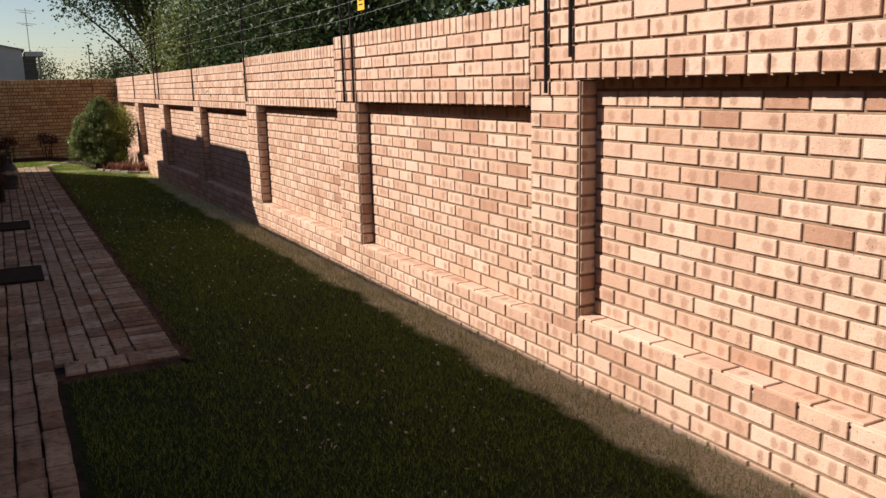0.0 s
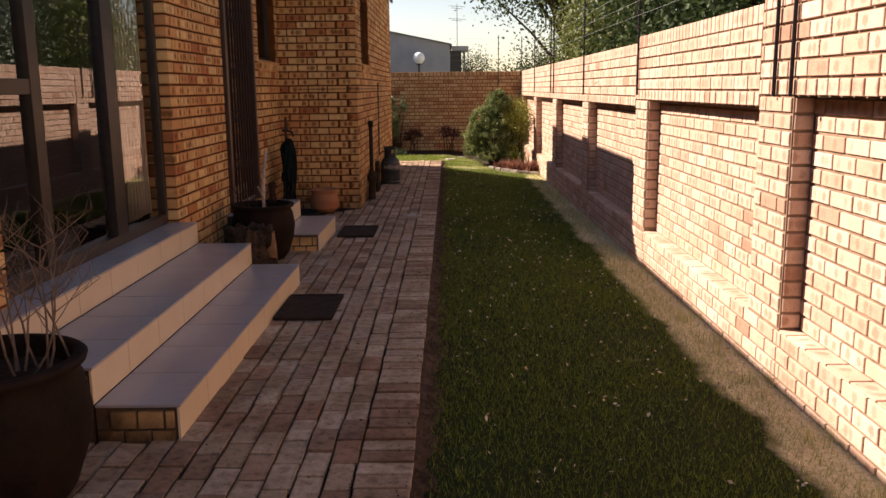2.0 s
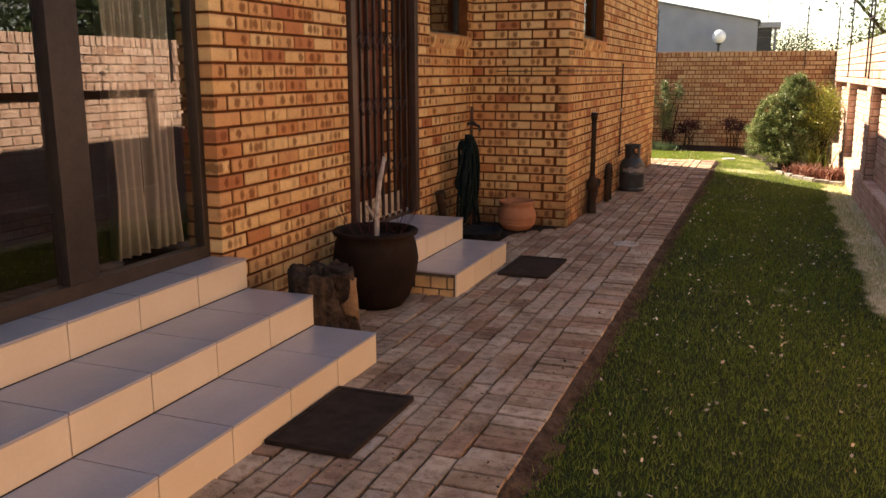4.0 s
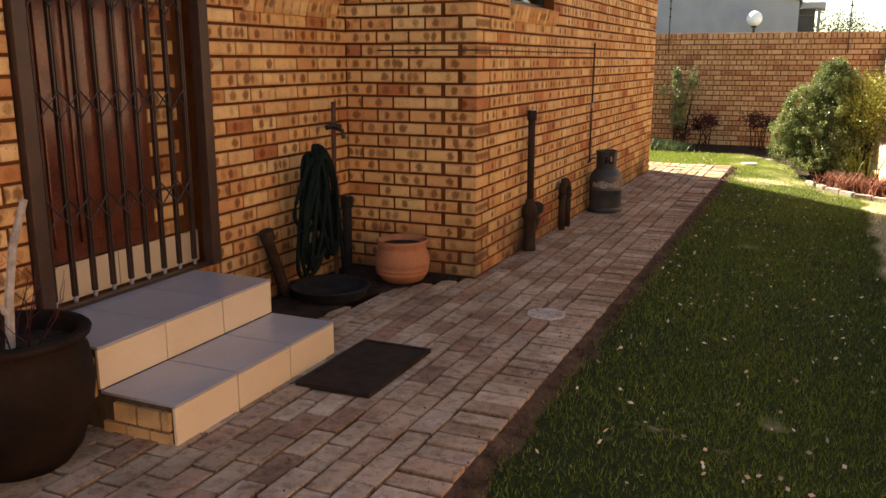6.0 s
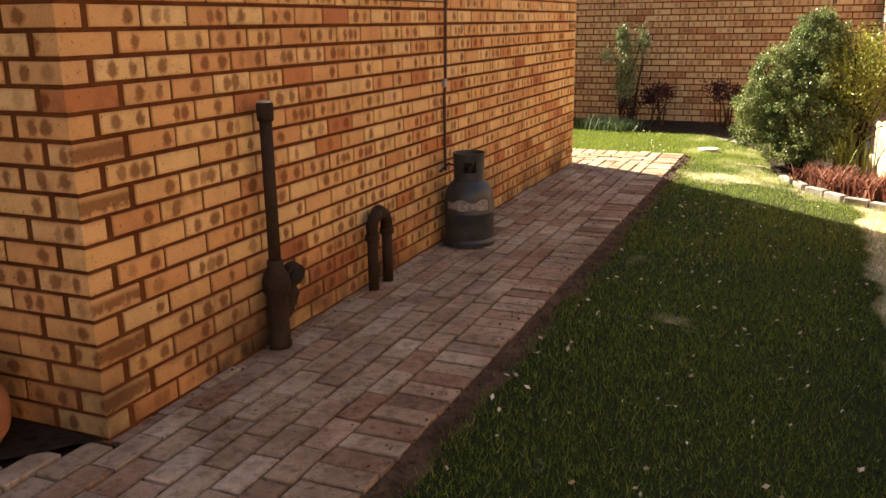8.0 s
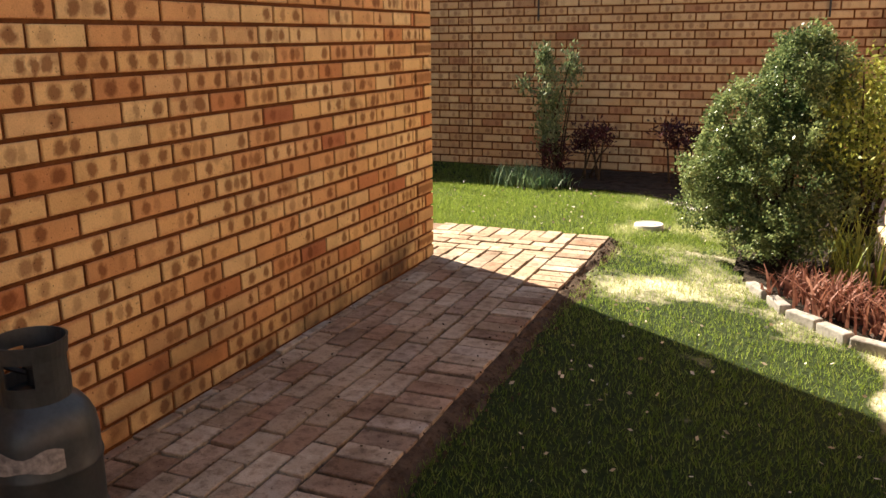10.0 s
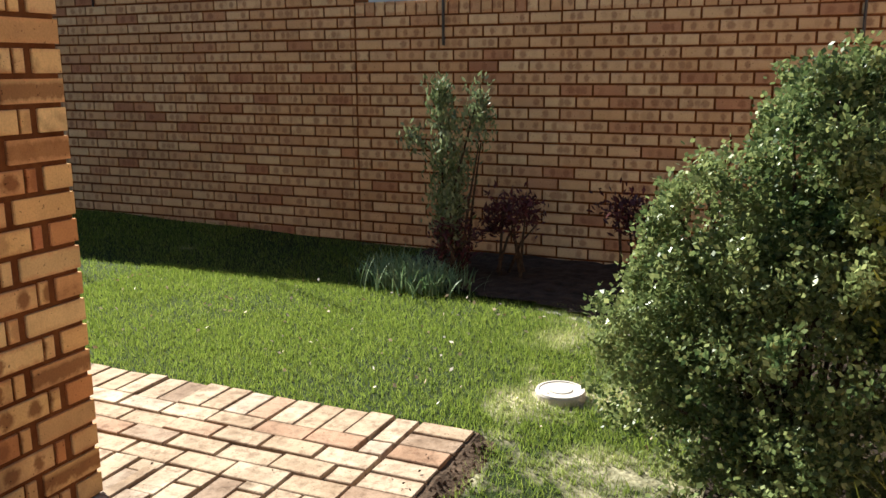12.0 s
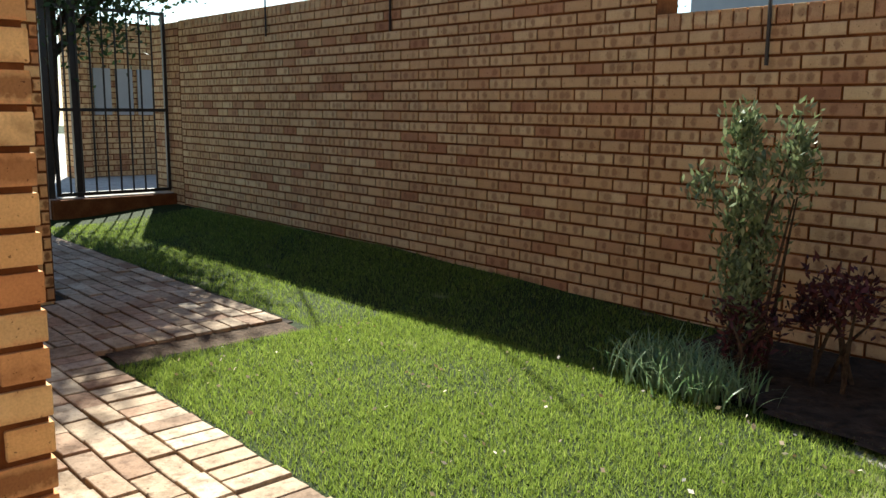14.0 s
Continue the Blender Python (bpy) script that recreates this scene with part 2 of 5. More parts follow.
curtain_mat = leaf_mat("white cotton curtain", (0.82, 0.82, 0.8), (0.86, 0.86, 0.84), (0.9, 0.9, 0.88), 0.95, 0.12)
leaf_bush = leaf_mat("boxy bush leaf", (0.028, 0.055, 0.018), (0.08, 0.13, 0.045), (0.34, 0.38, 0.15), 0.3, 0.35)
leaf_yellow = leaf_mat("yellow-green leaf", (0.14, 0.18, 0.03), (0.24, 0.27, 0.05), (0.34, 0.34, 0.07))
leaf_grey = leaf_mat("grey-green leaf", (0.07, 0.10, 0.04), (0.16, 0.20, 0.09), (0.30, 0.34, 0.19), 0.38)
leaf_dark = leaf_mat("maroon leaf", (0.02, 0.008, 0.01), (0.05, 0.014, 0.018), (0.10, 0.03, 0.03), 0.4, 0.1)
leaf_red = leaf_mat("red-brown blade", (0.12, 0.04, 0.03), (0.22, 0.09, 0.06), (0.3, 0.14, 0.09), 0.6)
leaf_tree = leaf_mat("tree leaf", (0.018, 0.035, 0.012), (0.035, 0.06, 0.02), (0.07, 0.10, 0.04), 0.5)
leaf_light = leaf_mat("light tree leaf", (0.07, 0.10, 0.03), (0.13, 0.17, 0.05), (0.22, 0.24, 0.08), 0.5)
leaf_strap = leaf_mat("strap leaf", (0.09, 0.16, 0.06), (0.16, 0.24, 0.11), (0.3, 0.38, 0.22), 0.45)
dry_leaf = leaf_mat("fallen dry leaf", (0.3, 0.2, 0.1), (0.55, 0.46, 0.34), (0.7, 0.66, 0.58), 0.8, 0.1)


def grass_tones(n, pos):
    """Green lawn with worn, dry patches; drier, and paled in place of sun, along the garden wall."""
    xyz = n.t.nodes.new("ShaderNodeSeparateXYZ")
    n.t.links.new(pos, xyz.inputs[0])
    # strip by the wall: dry grass, with sunlight put into its straw tones
    side = n.math("MULTIPLY", n.math("SUBTRACT", xyz.outputs[0], 2.2), 4.0, True)
    far = n.math("MULTIPLY", n.math("SUBTRACT", xyz.outputs[1], 19.0), 2.0, True)
    far = n.math("MULTIPLY", far, n.math("MULTIPLY", n.math("ADD", xyz.outputs[0], 0.0), 1.5, True))
    side = n.math("ADD", n.math("MULTIPLY", side, 0.6), n.math("MULTIPLY", far, 0.2))
    return n.math("MULTIPLY", n.math("SUBTRACT", n.math("ADD", n.noise(1.7, 5, pos, 0.65), side), 0.65, True), 5.0, True)


def lawn_mats():
    n = Nodes("lawn soil", 0.95)
    pos = n.t.nodes.new("ShaderNodeNewGeometry").outputs["Position"]
    dry = grass_tones(n, pos)
    fine = n.noise(45, 5, pos)
    green = n.ramp(fine, [(0.3, (0.008, 0.013, 0.003)), (0.7, (0.028, 0.042, 0.010))])
    brown = n.ramp(fine, [(0.3, (0.36, 0.31, 0.19)), (0.7, (0.64, 0.58, 0.40))])
    n.colour(n.mix(dry, green, brown))
    n.bump(fine, 0.8, 0.015)
    g = Nodes("grass blade", 0.55)
    g.bsdf.inputs["Specular IOR Level"].default_value = 0.2
    pos = g.t.nodes.new("ShaderNodeNewGeometry").outputs["Position"]
    dry = g.math("MULTIPLY", grass_tones(g, pos), 0.75)
    r = g.rnd(True)
    green = g.ramp(r, [(0.0, (0.03, 0.065, 0.007)), (0.6, (0.08, 0.14, 0.018)), (1.0, (0.27, 0.30, 0.09))])
    straw = g.ramp(r, [(0.0, (0.36, 0.36, 0.17)), (1.0, (0.68, 0.62, 0.42))])
    col = g.mix(dry, green, straw)
    g.colour(col)
    tr, add = g.t.nodes.new("ShaderNodeBsdfTranslucent"), g.t.nodes.new("ShaderNodeMixShader")
    g.t.links.new(g.mix(0.5, col, (0.33, 0.42, 0.07)), tr.inputs[0])
    add.inputs[0].default_value = 0.42
    g.t.links.new(g.bsdf.outputs[0], add.inputs[1])
    g.t.links.new(tr.outputs[0], add.inputs[2])
    g.t.links.new(add.outputs[0], g.t.nodes["Material Output"].inputs[0])
    return n.mat, g.mat


lawn_soil, blade_mat = lawn_mats()


# ---- mesh helpers ----
def part(name, bm, material, parent=None, label="", smooth=False, bevel=0.0):
    """Links a bmesh as one object, under a thing if one is given."""
    bmesh.ops.recalc_face_normals(bm, faces=bm.faces)
    me = bpy.data.meshes.new(name)
    bm.to_mesh(me)
    bm.free()
    me.materials.append(material)
    if smooth:
        me.shade_smooth()
    ob = new(name, me)
    if bevel:
        b = ob.modifiers.new("bevel", "BEVEL")
        b.width, b.segments, b.limit_method = bevel, 2, "ANGLE"
    if parent:
        ob.parent = parent
        ob.matrix_parent_inverse = parent.matrix_world.inverted()
    if label:
        ob["label"] = label
    return ob


def thing(name, at, label, category, group=""):
    ob = new(name)
    ob.matrix_world = Matrix.Translation(at)
    bpy.context.view_layer.update()
    return tagged(ob, label, category, group)


def box(bm, x0, x1, y0, y1, z0, z1, m=None):
    vs = [bm.verts.new((m @ Vector(c)) if m else c) for c in itertools.product((x0, x1), (y0, y1), (z0, z1))]
    for f in ((0, 1, 3, 2), (4, 6, 7, 5), (0, 4, 5, 1), (2, 3, 7, 6), (0, 2, 6, 4), (1, 5, 7, 3)):
        bm.faces.new([vs[i] for i in f])
    return vs


def boxes(*specs):
    bm = bmesh.new()
    for s in specs:
        box(bm, *s)
    return bm


def lathe(bm, profile, at=(0, 0, 0), n=40, cap=True, wob=0.0):
    """Turns (radius, height) pairs round the z axis through at."""
    rings = []
    for r, z in profile:
        rings.append([bm.verts.new((at[0] + r * (1 + wob * math.sin(3 * a + 7 * z)) * math.cos(a), at[1] + r * math.sin(a), at[2] + z))
                      for a in (2 * math.pi * i / n for i in range(n))])
    for a, b in zip(rings, rings[1:]):
        for i in range(n):
            bm.faces.new((a[i], a[(i + 1) % n], b[(i + 1) % n], b[i]))
    if cap:
        bm.faces.new(rings[0])
        bm.faces.new(rings[-1])


def tube(bm, pts, r, n=8, taper=1.0):
    """A round tube through points, thinning to taper at its end."""
    pts = [Vector(p) for p in pts]
    rings, up = [], Vector((0.13, 0.21, 0.97))
    for i, p in enumerate(pts):
        d = (pts[min(i + 1, len(pts) - 1)] - pts[max(i - 1, 0)]).normalized()
        s = d.cross(up)
        if s.length < 0.05:
            s = d.cross(Vector((1, 0, 0)))
        s.normalize()
        t = d.cross(s)
        rr = r * (1 + (taper - 1) * i / max(1, len(pts) - 1))
        rings.append([bm.verts.new(p + rr * (math.cos(a) * s + math.sin(a) * t)) for a in (2 * math.pi * k / n for k in range(n))])
    for a, b in zip(rings, rings[1:]):
        for k in range(n):
            bm.faces.new((a[k], a[(k + 1) % n], b[(k + 1) % n], b[k]))
    bm.faces.new(rings[0])
    bm.faces.new(rings[-1])


def mesh_from(name, verts, faces, material, parent=None, kind="", label="", uvs=None, smooth=False):
    """One object from numpy vertices and an (n, k) array of faces."""
    me = bpy.data.meshes.new(name)
    n, k = faces.shape
    me.vertices.add(len(verts))
    me.vertices.foreach_set("co", np.ascontiguousarray(verts, dtype=np.float32).ravel())
    me.loops.add(n * k)
    me.loops.foreach_set("vertex_index", faces.astype(np.int32).ravel())
    me.polygons.add(n)
    me.polygons.foreach_set("loop_start", np.arange(0, n * k, k, dtype=np.int32))
    if uvs is not None:
        layer = me.uv_layers.new(name="UVMap")
        layer.data.foreach_set("uv", uvs[faces.ravel()].astype(np.float32).ravel())
    me.update(calc_edges=True)
    me.shade_flat()
    me.materials.append(material)
    ob = new(name, me)
    if parent:
        ob.parent = parent
        ob.matrix_parent_inverse = parent.matrix_world.inverted()
    return tagged(ob, label, "", "", kind)


# ---- brickwork: gathered first, laid at the end of the file ----
COURSE, STEP, JOINT = 0.086, 0.24, 0.016
laid = collections.defaultdict(list)
PROUD = 0.010


def brick_shape(length, height, depth, full):
    """Corners, quads and uv of one brick; its front looks to -y, its middle is at the front's middle."""
    c = 0.003
    a, h = length / 2, height / 2
    if not full:
        v = [(x, depth, z) for x, z in ((-a, -h), (a, -h), (a, h), (-a, h))]
        v += [(x, c, z) for x, z in ((-a, -h), (a, -h), (a, h), (-a, h))]
        v += [(x, 0, z) for x, z in ((-a + c, -h + c), (a - c, -h + c), (a - c, h - c), (-a + c, h - c))]
        f = [(8, 9, 10, 11)]
        for i in range(4):
            j = (i + 1) % 4
            f += [(4 + i, 4 + j, 8 + j, 8 + i), (i, j, 4 + j, 4 + i)]
        uv = [(x, z) for x, y, z in v]
    else:
        v, uv = [], []
        for y, e in ((0, c), (c, 0), (depth - c, 0), (depth, c)):
            for x, z in ((-a + e, -h + e), (a - e, -h + e), (a - e, h - e), (-a + e, h - e)):
                v.append((x, y, z))
                uv.append((x, z))
        f = [(0, 1, 2, 3), (15, 14, 13, 12)]
        for k in (0, 4, 8):
            for i in range(4):
                j = (i + 1) % 4
                f.append((k + 4 + i, k + 4 + j, k + j, k + i))
    return np.array(v, float), np.array(f), np.array(uv, float)


def lay(wall, at, turn, length, height, depth=0.05, full=False, tip=0.0):
    laid[wall].append((tuple(at), turn, round(length, 3), round(height, 3), depth, full, tip))


def face(wall, a, b, z0, z1, out, pitch=COURSE, step=STEP, holes=(), start=(0.0, 0.0), end=(0.0, 0.0), shift=0.0, header=()):
    """Running bond on the face from a to b (plan points) that looks to out; holes are (s0, s1, z0, z1) along it.
    start and end: what the corner bricks take of even and odd courses; header: courses of bricks end-on."""
    a, b = Vector((*a, 0)), Vector((*b, 0))
    d, o = (b - a).normalized(), Vector((*out, 0)).normalized()
    flip = d.cross(Vector((0, 0, 1))).dot(o) < 0
    turn = math.atan2(d.y, d.x) if not flip else math.atan2(-d.y, -d.x)
    length, rows = (b - a).length, int(round((z1 - z0) / pitch))
    rng = random.Random(int(a.x * 31 + a.y * 17 + z0 * 7 + 1000))
    for k in range(rows):
        zc = z0 + (k + 0.5) * pitch
        w = step / 2 if k in header else step
        lo, hi = start[k % 2], length - end[k % 2]
        cuts = [(lo, hi)]
        for h0, h1, hz0, hz1 in holes:
            if hz0 - 0.01 < zc < hz1 + 0.01:
                cuts = [q for s, e in cuts for q in ((s, min(e, h0)), (max(s, h1), e)) if q[1] - q[0] > 0.01]
        for s, e in cuts:
            first = math.floor((s - shift) / w) - 1
            x = first * w + (k % 2) * w / 2 + shift
            while x < e:
                l, r = max(x, s), min(x + w, e)
                if r - l > 0.035:
                    j = JOINT if r - l > 0.05 else 0.006
                    p = a + d * ((l + r) / 2) + o * (PROUD + rng.uniform(-0.0015, 0.0015))
                    lay(wall, (p.x, p.y, zc + rng.uniform(-0.001, 0.001)), turn + rng.uniform(-0.004, 0.004), r - l - j, pitch - JOINT)
                x += w


def corner(wall, at, along_x, along_y, z0, z1, pitch=COURSE, first=0):
    """Whole bricks at an outer corner; along_x, along_y (+1 or -1): the ways in which the two faces run from it."""
    full, half = STEP - JOINT, STEP / 2 - JOINT
    for k in range(int(round((z1 - z0) / pitch))):
        zc = z0 + (k + 0.5) * pitch
        lx, ly = (full, half) if (k + first) % 2 else (half, full)
        cx, cy = at[0] - along_x * PROUD + along_x * lx / 2, at[1] - along_y * PROUD
        # box whose front looks away from along_y
        turn = 0.0 if along_y > 0 else math.pi
        lay(wall, (cx, cy, zc), turn, lx, pitch - JOINT, ly, True)


def build_bricks(wall, parent, mats, focus, most=300, name="brick"):
    """Lays what was gathered for a wall: the ones next to the walk as parts, the rest as one."""
    items = laid[wall]
    items.sort(key=lambda q: (q[0][0] - focus[0]) ** 2 + (q[0][1] - focus[1]) ** 2 + (q[0][2] - focus[2]) ** 2)
    cache = {}
    for at, turn, l, h, dep, full, tip in items[:most]:
        key = (l, h, dep, full)
        if key not in cache:
            v, f, uv = brick_shape(*key)
            me = bpy.data.meshes.new(name)
            me.from_pydata(v.tolist(), [], f.tolist())
            layer = me.uv_layers.new(name="UVMap")
            layer.data.foreach_set("uv", uv[f.ravel()].astype(np.float32).ravel())
            me.shade_flat()
            me.materials.append(mats[0])
            cache[key] = me
        ob = new(name, cache[key])
        ob.parent = parent
        ob.matrix_parent_inverse = parent.matrix_world.inverted()
        ob.matrix_basis = Matrix.Translation(at) @ Matrix.Rotation(turn, 4, "Z") @ Matrix.Rotation(tip, 4, "X")
    vs, fs, us, base = [], [], [], 0
    for at, turn, l, h, dep, full, tip in items[most:]:
        v, f, uv = brick_shape(l, h, dep, full)
        if tip:
            v = v @ np.array(Matrix.Rotation(tip, 3, "X")).T
        v = v @ np.array(Matrix.Rotation(turn, 3, "Z")).T + np.array(at)
        vs.append(v)
        fs.append(f + base)
        us.append(uv)
        base += len(v)
    if vs:
        mesh_from(name + "s", np.concatenate(vs), np.concatenate(fs), mats[1], parent, "stuff", "", np.concatenate(us))


# ---- the ground ----
def lawn_z(x, y):
    """Height of the lawn: it falls a little towards the garden wall and away from the start."""
    side = min(1.0, max(0.0, (x - 0.7) / 1.9))
    rise = min(1.0, max(0.0, y - 22.6)) * min(1.0, max(0.0, (-1.2 - x) / 3))
    return 0.09 * rise - 0.035 - side * (0.075 + 0.005 * max(0.0, min(y, 20) - 2)) + 0.008 * noise.noise(Vector((x * 1.3, y * 1.3, 0)))


PX1, PY1 = 0.68, 20.66


def ground():
    xs = sorted({-60, -30, -16, -12, 5, 10, 20, 35, 60} | {round(-9 + 0.25 * i, 2) for i in range(55)})
    ys = sorted({-40, -20, -10, -5, 30, 40, 60, 100} | {round(-1 + 0.25 * i, 2) for i in range(103)})
    verts = np.array([(x, y, lawn_z(x, y) if -9 < x < 4 and -1 < y < 24.5 else -0.15) for x in xs for y in ys])
    n = len(ys)
    faces = np.array([(i * n + j, (i + 1) * n + j, (i + 1) * n + j + 1, i * n + j + 1) for i in range(len(xs) - 1) for j in range(n - 1)])
    return mesh_from("ground", verts, faces, lawn_soil, None, "structure", "short lawn with dry worn patches over dark soil")


ground_ob = ground()
street = tagged(part("road", boxes((-40, -14, 10, 60, -0.16, -0.06)), concrete), "pale grey street surface beyond the gate", "", "", "structure")

# ---- garden wall, along x = 2.63 ----
WX, RP = 2.63, 0.0895
PIERS = [-5.70, -2.47, 0.77, 4.00, 7.22, 10.46, 13.70, 16.95, 20.18, 23.40]
PW = 0.47


def bay_levels(y):
    """Ledge top, band underside and wall top of the bay that holds y."""
    if y < 4.2:
        return 0.28, 1.59, 2.17
    if y < 7.4:
        return 0.18, 1.44, 2.02
    if y < 10.7:
        return 0.18, 1.375, 1.955
    return 0.17, 1.31, 1.90


wall_east = tagged(new("wall_east"), "tall pink-cream face-brick garden wall with piers, recessed panels and brick coping", "wall", "", "structure")
FARY = 23.83
body = bmesh.new()
for i, y0 in enumerate(PIERS):
    y1 = PIERS[i + 1] if i + 1 < len(PIERS) else FARY + 0.3
    led, under, top = bay_levels(y0 + 1)
    n0 = y0 + PW
    if i + 1 == len(PIERS):
        n0 = y1
    _, under0, top0 = bay_levels(y0 - 1)
    box(body, WX, WX + 0.34, y0, min(n0, y1), -0.5, max(under, under0) - 0.001)
    if n0 < y1:
        box(body, WX, WX + 0.34, n0, y1, -0.5, led - 0.008)
        box(body, WX + 0.115, WX + 0.34, n0, y1, led - 0.008, under + 0.05)
    box(body, WX, WX + 0.34, y0 + (PW if under < under0 else 0), y1 + (PW if i + 1 < len(PIERS) and bay_levels(y1 + 1)[1] < under else 0), under, top - 0.105)
part("core", body, mortar_light, wall_east)
for i, y0 in enumerate(PIERS):
    if y0 < -3:
        continue
    y1 = PIERS[i + 1] if i + 1 < len(PIERS) else FARY
    led, under, top = bay_levels(y0 + 1)
    _, under0, top0 = bay_levels(y0 - 1)
    stepped = under < under0
    n0 = min(y0 + PW, FARY)
    pt = max(under, under0)
    rows = round((pt - led) / RP)
    z0 = pt - rows * RP
    face("e", (WX, y0 + 0.004), (WX, n0), z0, pt, (-1, 0), RP)
    face("e", (WX, y0), (WX + 0.115, y0), z0, under0, (0, -1), RP, shift=0.0)
    if n0 < y1:
        base = led - 0.0 - 5 * RP
        face("e", (WX, y0), (WX, y1), base, led - 0.0, (-1, 0), RP, shift=0.05)
        rws = int((under + 0.05 - led) / RP) + 1
        face("e", (WX + 0.115, n0), (WX + 0.115, y1), led, led + rws * RP, (-1, 0), RP, shift=0.03 * i)
        # ledge of flat bricks
        yy = n0
        while yy < y1 - 0.05:
            e = min(yy + STEP, y1)
            lay("e", (WX + 0.056, (yy + e) / 2, led + 0.003), -math.pi / 2, e - yy - JOINT, 0.112, 0.05, False, -math.pi / 2)
            yy = e
    s0 = y0 + (PW if stepped else 0)
    e0 = y1 + (PW if i + 1 < len(PIERS) and bay_levels(y1 + 1)[1] < under else 0)
    cop = 0.112
    bt = top - cop
    bp = (bt - under) / 5
    face("e", (WX - 0.004, s0), (WX - 0.004, e0), under, bt, (-1, 0), bp, header=(0,), shift=0.02 * i)
    # underside and the coping of bricks on edge
    yy = s0
    while yy < e0 - 0.03:
        e = min(yy + 0.0885, e0)
        z = bt + cop / 2
        lay("e", (WX - 0.012, (yy + e) / 2, z), -math.pi / 2, e - yy - 0.012, cop - 0.008, 0.225, True)
        yy = e
    box_b = boxes((WX - 0.002, WX + 0.21, s0 + 0.002, e0 - 0.002, bt - 0.01, top - 0.02))
    part("coping_bed", box_b, mortar_light, wall_east)

# ---- far wall, along y = 23.83 ----
wall_north = tagged(new("wall_north"), "tan face-brick boundary wall with upright brick coping, in shade", "wall", "", "structure")
FT1, FT2, FJ = 1.90, 2.33, -1.57
part("core", boxes((FJ, WX - 0.01, FARY, FARY + 0.23, -0.5, FT1 - 0.1), (-8.45, FJ, FARY - 0.0, FARY + 0.23, -0.5, FT2 - 0.1)), mortar, wall_north)
for x0, x1, top in ((FJ + 0.002, WX, FT1), (-8.45, FJ - 0.002, FT2)):
    rows = 23 if top == FT1 else 28
    bt = top - 0.112
    face("n", (x0, FARY), (x1, FARY), bt - rows * COURSE, bt, (0, -1))
    xx = x0
    while xx < x1 - 0.04:
        lay("n", (xx + 0.044, FARY - 0.008, bt + 0.056), 0.0, 0.076, 0.104, 0.225, True)
        xx += 0.0885
    part("coping_bed", boxes((x0 + 0.01, x1 - 0.01, FARY + 0.002, FARY + 0.21, bt - 0.01, top - 0.018)), mortar, wall_north)

# ---- house ----
HX, BX, BY0, BY1 = -1.27, -0.31, 13.42, 19.70
EAVE = 3.3
wall_main = tagged(new("wall_main"), "golden face-brick house wall with dark kiln marks and brown raked joints", "wall", "", "structure")
wall_bay = tagged(new("wall_bay"), "golden face-brick projecting house wall with dark kiln marks", "wall", "", "structure")
WY0, WY1 = 6.62, 9.20
DY0, DY1 = 10.74, 11.93
SILL = 0.50
WTOP, DTOP = 2.60, 2.70
K2 = 1.82
main_core = boxes(
    (HX - 0.22, HX, -8, WY0, -0.3, EAVE), (HX - 0.22, HX, WY1, DY0, -0.3, EAVE), (HX - 0.22, HX, DY1, BY0 + 0.1, -0.3, K2),
    (HX - 0.22, HX, WY0, WY1, WTOP, EAVE), (HX - 0.22, HX, DY0, DY1, DTOP, EAVE), (HX - 0.22, HX, DY0, DY1, -0.3, 0.34),
    (HX - 0.22, HX, DY1, 12.28, K2, EAVE), (HX - 0.22, HX, 13.25, BY0 + 0.1, K2, EAVE), (HX - 0.22, HX, 12.28, 13.25, 2.7, EAVE))
part("core", main_core, mortar, wall_main)
top_z = 38 * COURSE
face("m", (HX, -2), (HX, WY0), 0 - COURSE, top_z, (1, 0), end=(0.24, 0.12))
corner("m", (HX, WY0), -1, -1, 0.0, top_z, first=1)
face("m", (HX, WY1), (HX, BY0), -COURSE, top_z, (1, 0), start=(0.12, 0.24), shift=0.12,
     holes=((DY0 - WY1, DY1 - WY1, 0.34, 9), (12.28 - WY1, 13.25 - WY1, K2, 2.72)))
for k in range(38):
    ln = 0.108 if k % 2 else 0.228
    dp = 0.234 if k % 2 else 0.114
    lay("m", (HX + PROUD, WY1 - PROUD + ln / 2 + 0.002, (k + 0.5) * COURSE), math.pi / 2, ln, COURSE - JOINT, dp, True)
bay_core = boxes((HX, BX, BY0, BY0 + 0.22, -0.3, EAVE), (BX - 0.22, BX, BY0 + 0.22, 14.03, -0.3, EAVE), (BX - 0.22, BX, 14.03, 15.1, -0.3, K2),
                 (BX - 0.22, BX, 15.1, BY1, -0.3, EAVE), (BX - 0.22, BX, 14.03, 15.1, 2.7, EAVE), (-6.5, BX - 0.22, BY1 - 0.22, BY1, -0.3, EAVE))
part("core", bay_core, mortar, wall_bay)
face("b", (HX, BY0), (BX, BY0), -COURSE, top_z, (0, -1), end=(0.12, 0.24), shift=0.12)
corner("b", (BX, BY0), -1, 1, -COURSE, top_z)
face("b", (BX, BY0), (BX, BY1), -COURSE, top_z, (1, 0), start=(0.24, 0.12), end=(0.24, 0.12), holes=((14.03 - BY0, 15.1 - BY0, K2, 2.72),))
corner("b", (BX, BY1), -1, -1, -COURSE, top_z)
face("b", (BX, BY1), (-3.0, BY1), -COURSE, top_z, (0, 1), start=(0.12, 0.24), shift=0.12)

